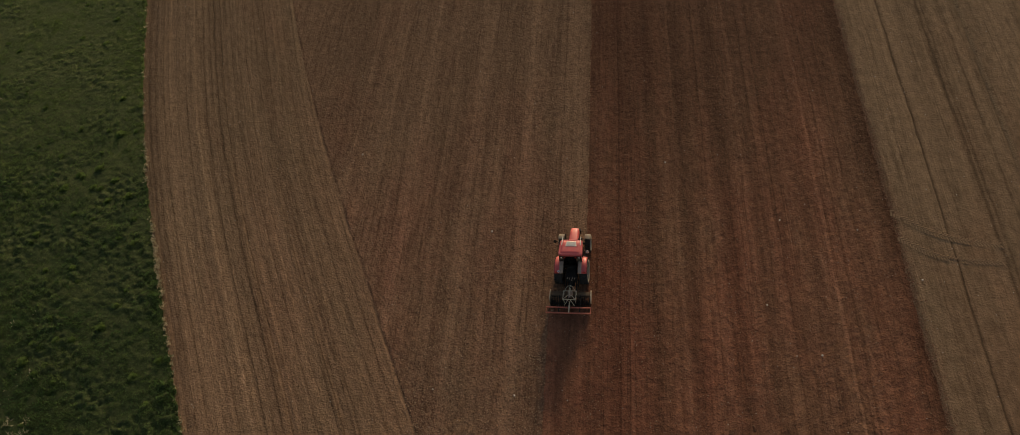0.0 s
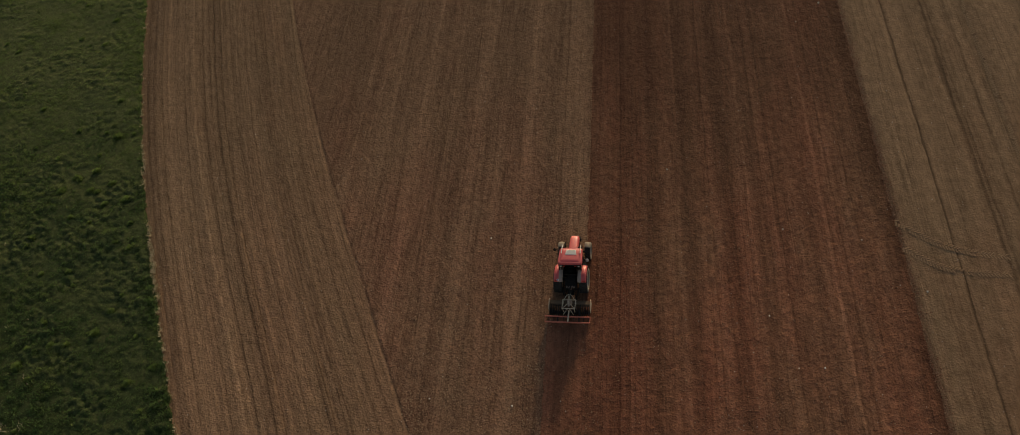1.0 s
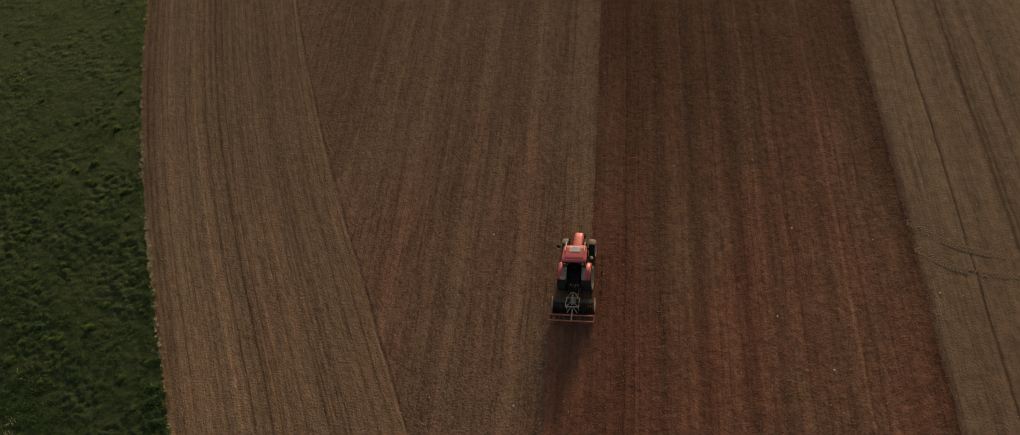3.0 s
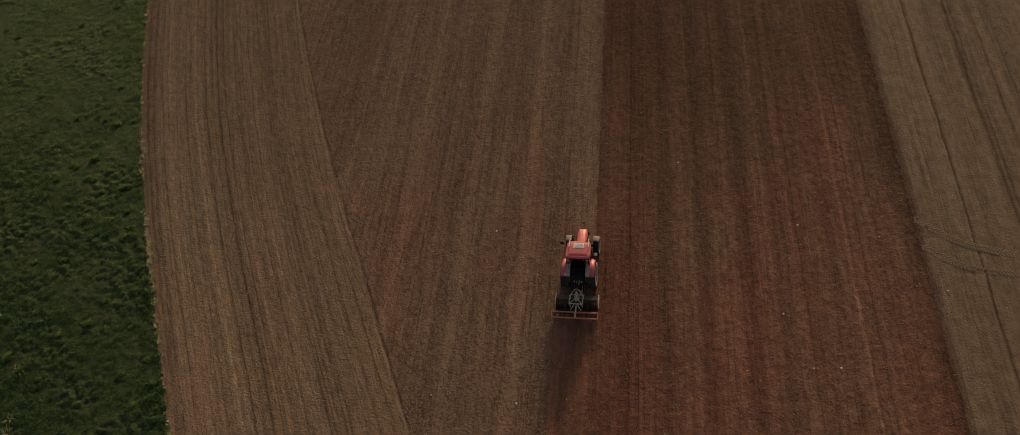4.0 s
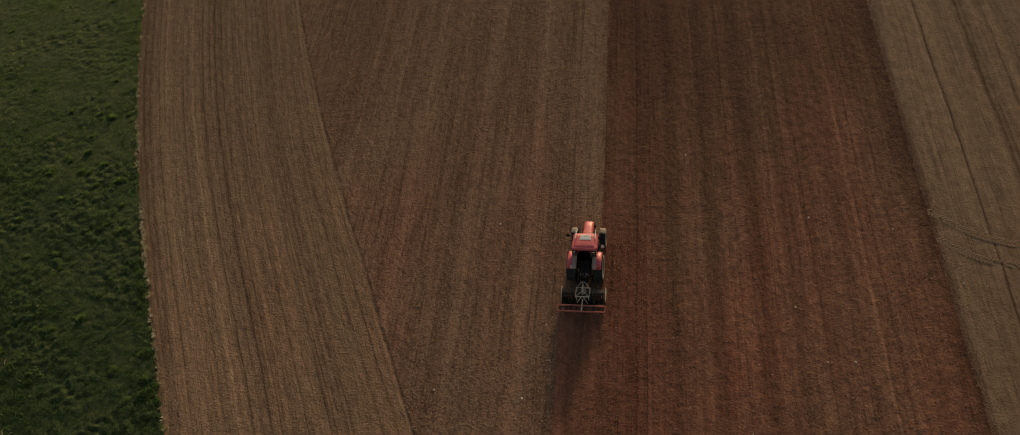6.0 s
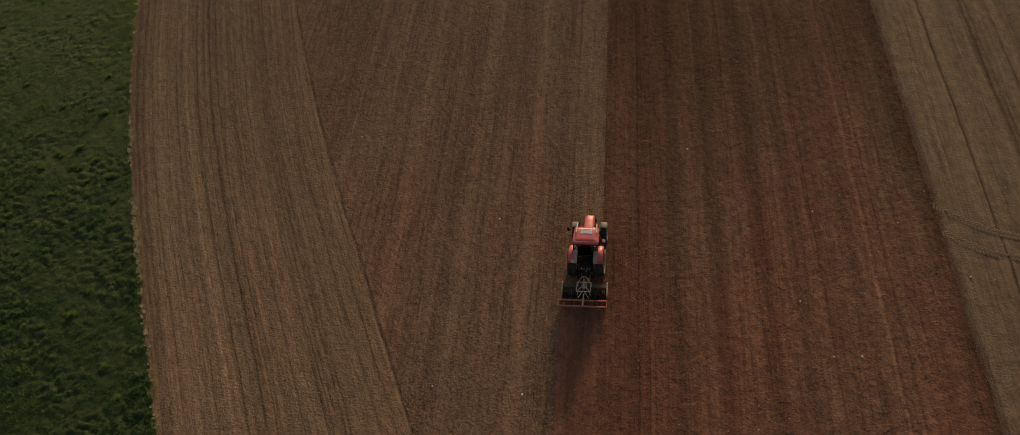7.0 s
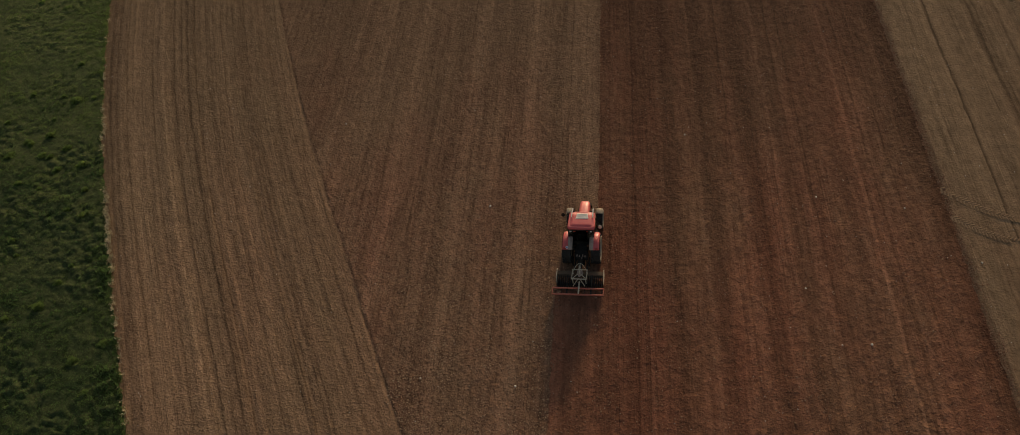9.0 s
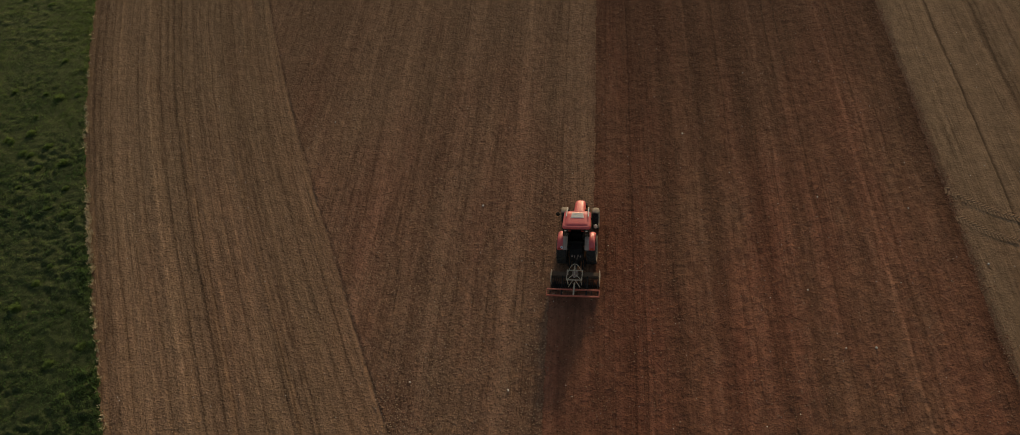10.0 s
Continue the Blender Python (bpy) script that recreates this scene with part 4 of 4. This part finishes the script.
# ---- wheel prints on the rolled soil ----
def track(name, pts, width, seed):
    """Chevron lug ridges pressed along a curved line."""
    pts = np.array(pts)
    t = np.linspace(0, 1, 400)
    src = np.linspace(0, 1, len(pts))
    c = np.polyfit(src, pts, 3)
    P = np.stack([np.polyval(c[:, 0], t), np.polyval(c[:, 1], t)], 1)
    ln = np.concatenate([[0], np.cumsum(np.linalg.norm(np.diff(P, axis=0), axis=1))])
    bm = bmesh.new()
    g = random.Random(seed)
    d = 0.0
    while d < ln[-1]:
        px, py = np.interp(d, ln, P[:, 0]), np.interp(d, ln, P[:, 1])
        qx, qy = np.interp(d + 0.1, ln, P[:, 0]), np.interp(d + 0.1, ln, P[:, 1])
        a = math.atan2(qy - py, qx - px)
        for s in (-1, 1):
            if g.random() < 0.13:
                continue
            m = Matrix.Translation((px, py, 0.022)) @ Matrix.Rotation(a, 4, "Z") @ Matrix.Translation((0.1 if s < 0 else 0, s * width * 0.24, 0)) @ Matrix.Rotation(s * radians(52), 4, "Z")
            r = bmesh.ops.create_cube(bm, size=1.0)
            for v in r["verts"]:
                if v.co.z > 0:
                    v.co.y *= 0.15
            bmesh.ops.transform(bm, matrix=m @ Matrix.Diagonal((width * (0.5 + 0.12 * g.random()), 0.13, 0.006 + 0.012 * g.random(), 1)), verts=r["verts"])
        d += 0.21
    return tagged(link(name, bm, M_TRACK), "curved tyre track of chevron lug prints in pale soil", "tyre track", "tyre tracks on the rolled soil", "structure")


track("tyre_track", [(22.4, 5.95), (24.0, 4.66), (25.5, 3.86), (27.0, 3.42), (29.2, 3.1)], 0.55, 1)
track("tyre_track", [(22.6, 3.7), (23.94, 2.68), (25.2, 2.1), (26.6, 1.8), (29.0, 1.7)], 0.55, 2)
track("tyre_track", [(31.75, 6.0), (31.6, 11.0), (31.4, 15.5), (31.0, 20.8), (30.6, 28.0), (30.2, 36.0)], 0.4, 3)


# ---- stones and clods ----
def lump_mesh(seed, flat=0.7):
    bm = bmesh.new()
    bmesh.ops.create_icosphere(bm, subdivisions=1, radius=1.0)
    g = random.Random(seed)
    for v in bm.verts:
        v.co *= 0.75 + 0.5 * g.random()
        v.co.z *= flat
    return bm


STONES = [(16.7, -5.79, 0.075), (15.11, -5.9, 0.05), (-6.6, 3.96, 0.08), (6.38, 10.83, 0.07), (13.46, -2.07, 0.06), (23.64, 0.19, 0.06), (19.96, 4.34, 0.06), (14.71, 5.18, 0.07), (-19.03, 11.97, 0.06), (19.03, 29.95, 0.11), (-3.2, -9.6, 0.08), (-8.9, -9.4, 0.06)]
for q, (xx, yy, r) in enumerate(STONES):
    ob = tagged(link("field_stone", lump_mesh(q), M_STONE), "pale stone lying on the worked soil", "stone", "stones on the field")
    ob.matrix_basis = Matrix.Translation((xx, yy, r * 0.45)) @ Matrix.Rotation(q * 1.3, 4, "Z") @ Matrix.Scale(r, 4)


def scatter(name, x, y, r, material, label, category, rng, coarse=True):
    """Many small faceted lumps in one mesh."""
    bm = bmesh.new()
    bmesh.ops.create_icosphere(bm, subdivisions=1, radius=1.0)
    v0 = np.array([v.co[:] for v in bm.verts])
    f0 = np.array([[v.index for v in f.verts] for f in bm.faces])
    bm.free()
    if coarse:
        v0 = np.array([(1, 0, 0), (0, 1, 0), (-1, 0, 0), (0, -1, 0), (0, 0, 1)], float)
        f0 = np.array([(0, 1, 4), (1, 2, 4), (2, 3, 4), (3, 0, 4)])
    k = len(x)
    a = rng.rand(k) * 6.28
    c, s = np.cos(a)[:, None], np.sin(a)[:, None]
    jit = 0.6 + 0.7 * rng.rand(k, len(v0))
    vx, vy, vz = v0[None, :, 0] * jit, v0[None, :, 1] * jit, v0[None, :, 2] * jit
    vx, vy = vx + (v0[None, :, 2] > 0.9) * 0.5 * (rng.rand(k, len(v0)) - 0.5), vy + (v0[None, :, 2] > 0.9) * 0.5 * (rng.rand(k, len(v0)) - 0.5)
    co = np.stack([x[:, None] + r[:, None] * (c * vx - s * vy), y[:, None] + r[:, None] * (s * vx + c * vy) * 0.8, r[:, None] * (0.1 + 0.5 * vz)], -1)
    fs = (f0[None] + (np.arange(k) * len(v0))[:, None, None]).reshape(-1, 3)
    me = bpy.data.meshes.new(name)
    me.vertices.add(k * len(v0))
    me.vertices.foreach_set("co", co.ravel())
    me.loops.add(fs.size)
    me.loops.foreach_set("vertex_index", fs.ravel())
    me.polygons.add(len(fs))
    me.polygons.foreach_set("loop_start", np.arange(0, fs.size, 3))
    me.update(calc_edges=True)
    me.materials.append(material)
    return tagged(new(name, me), label, category, kind="stuff")


def strewn(k, left, right, lo, hi):
    """Random spots between two field lines, thicker in patches and along rows."""
    y = rng.uniform(-25, 44, k)
    x = left(y) + rng.rand(k) * (right(y) - left(y))
    dens = np.clip(0.25 + 1.1 * lattice(x / 2.2 + 11, y / 5.0) * lattice((x - till_edge(y)) / 0.5, y / 40.0) * 1.6, 0.05, 1.0)
    keep = rng.rand(k) < dens
    x, y = x[keep], y[keep]
    return x, y, lo + (hi - lo) * rng.rand(len(x)) ** 3.0


x, y, r = strewn(44000, grass_edge, tram_line, 0.02, 0.065)
scatter("headland_clods", x, y, r, M_CLOD, "small brown earth clods strewn over the headland", "clods", rng)
x, y, r = strewn(62000, tram_line, till_line, 0.02, 0.068)
scatter("seedbed_clods", x, y, r, M_CLOD, "small brown earth clods strewn over the seedbed", "clods", rng)
x, y, r = strewn(66000, till_line, right_line, 0.02, 0.075)
scatter("worked_clods", x, y, r, M_EDGE, "dark red clods on the freshly worked soil", "clods", rng)
k = 7500
y = rng.uniform(-25, 0, k)
x = tram_line(y) + rng.rand(k) * (pass_edge(y) - tram_line(y))
keep = rng.rand(k) < np.clip((-1 - y) / 12, 0, 1) * (0.35 + 0.65 * lattice(x / 1.5, y / 4))
scatter("coarse_clods", x[keep], y[keep], 0.018 + 0.03 * rng.rand(int(keep.sum())) ** 2.5, M_CLOD, "coarse pale clods where the seedbed narrows", "clods", rng)
for k, side, m, name, label in ((9000, 1, M_EDGE, "edge_clods", "dark red crumbs thrown along the edge of the worked soil"), (2500, 1, M_EDGE, "rolled_crumbs", "dark red crumbs spilled over the edge of the rolled soil")):
    y = rng.uniform(-24, 42, k)
    x = right_line(y) + side * np.abs(rng.normal(0, 0.28, k)) - side * 0.1
    scatter(name, x, y, 0.02 + 0.05 * rng.rand(k) ** 3, m, label, "clods", rng)
k = 1500
y = rng.uniform(-24, 42, k)
x = grass_edge(y) + 0.3 + rng.rand(k) * (right_line(y) + 12 - grass_edge(y))
scatter("field_pebbles", x, y, 0.015 + 0.025 * rng.rand(k) ** 2, M_STONE, "pale pebbles scattered on the soil", "pebbles", rng, False)
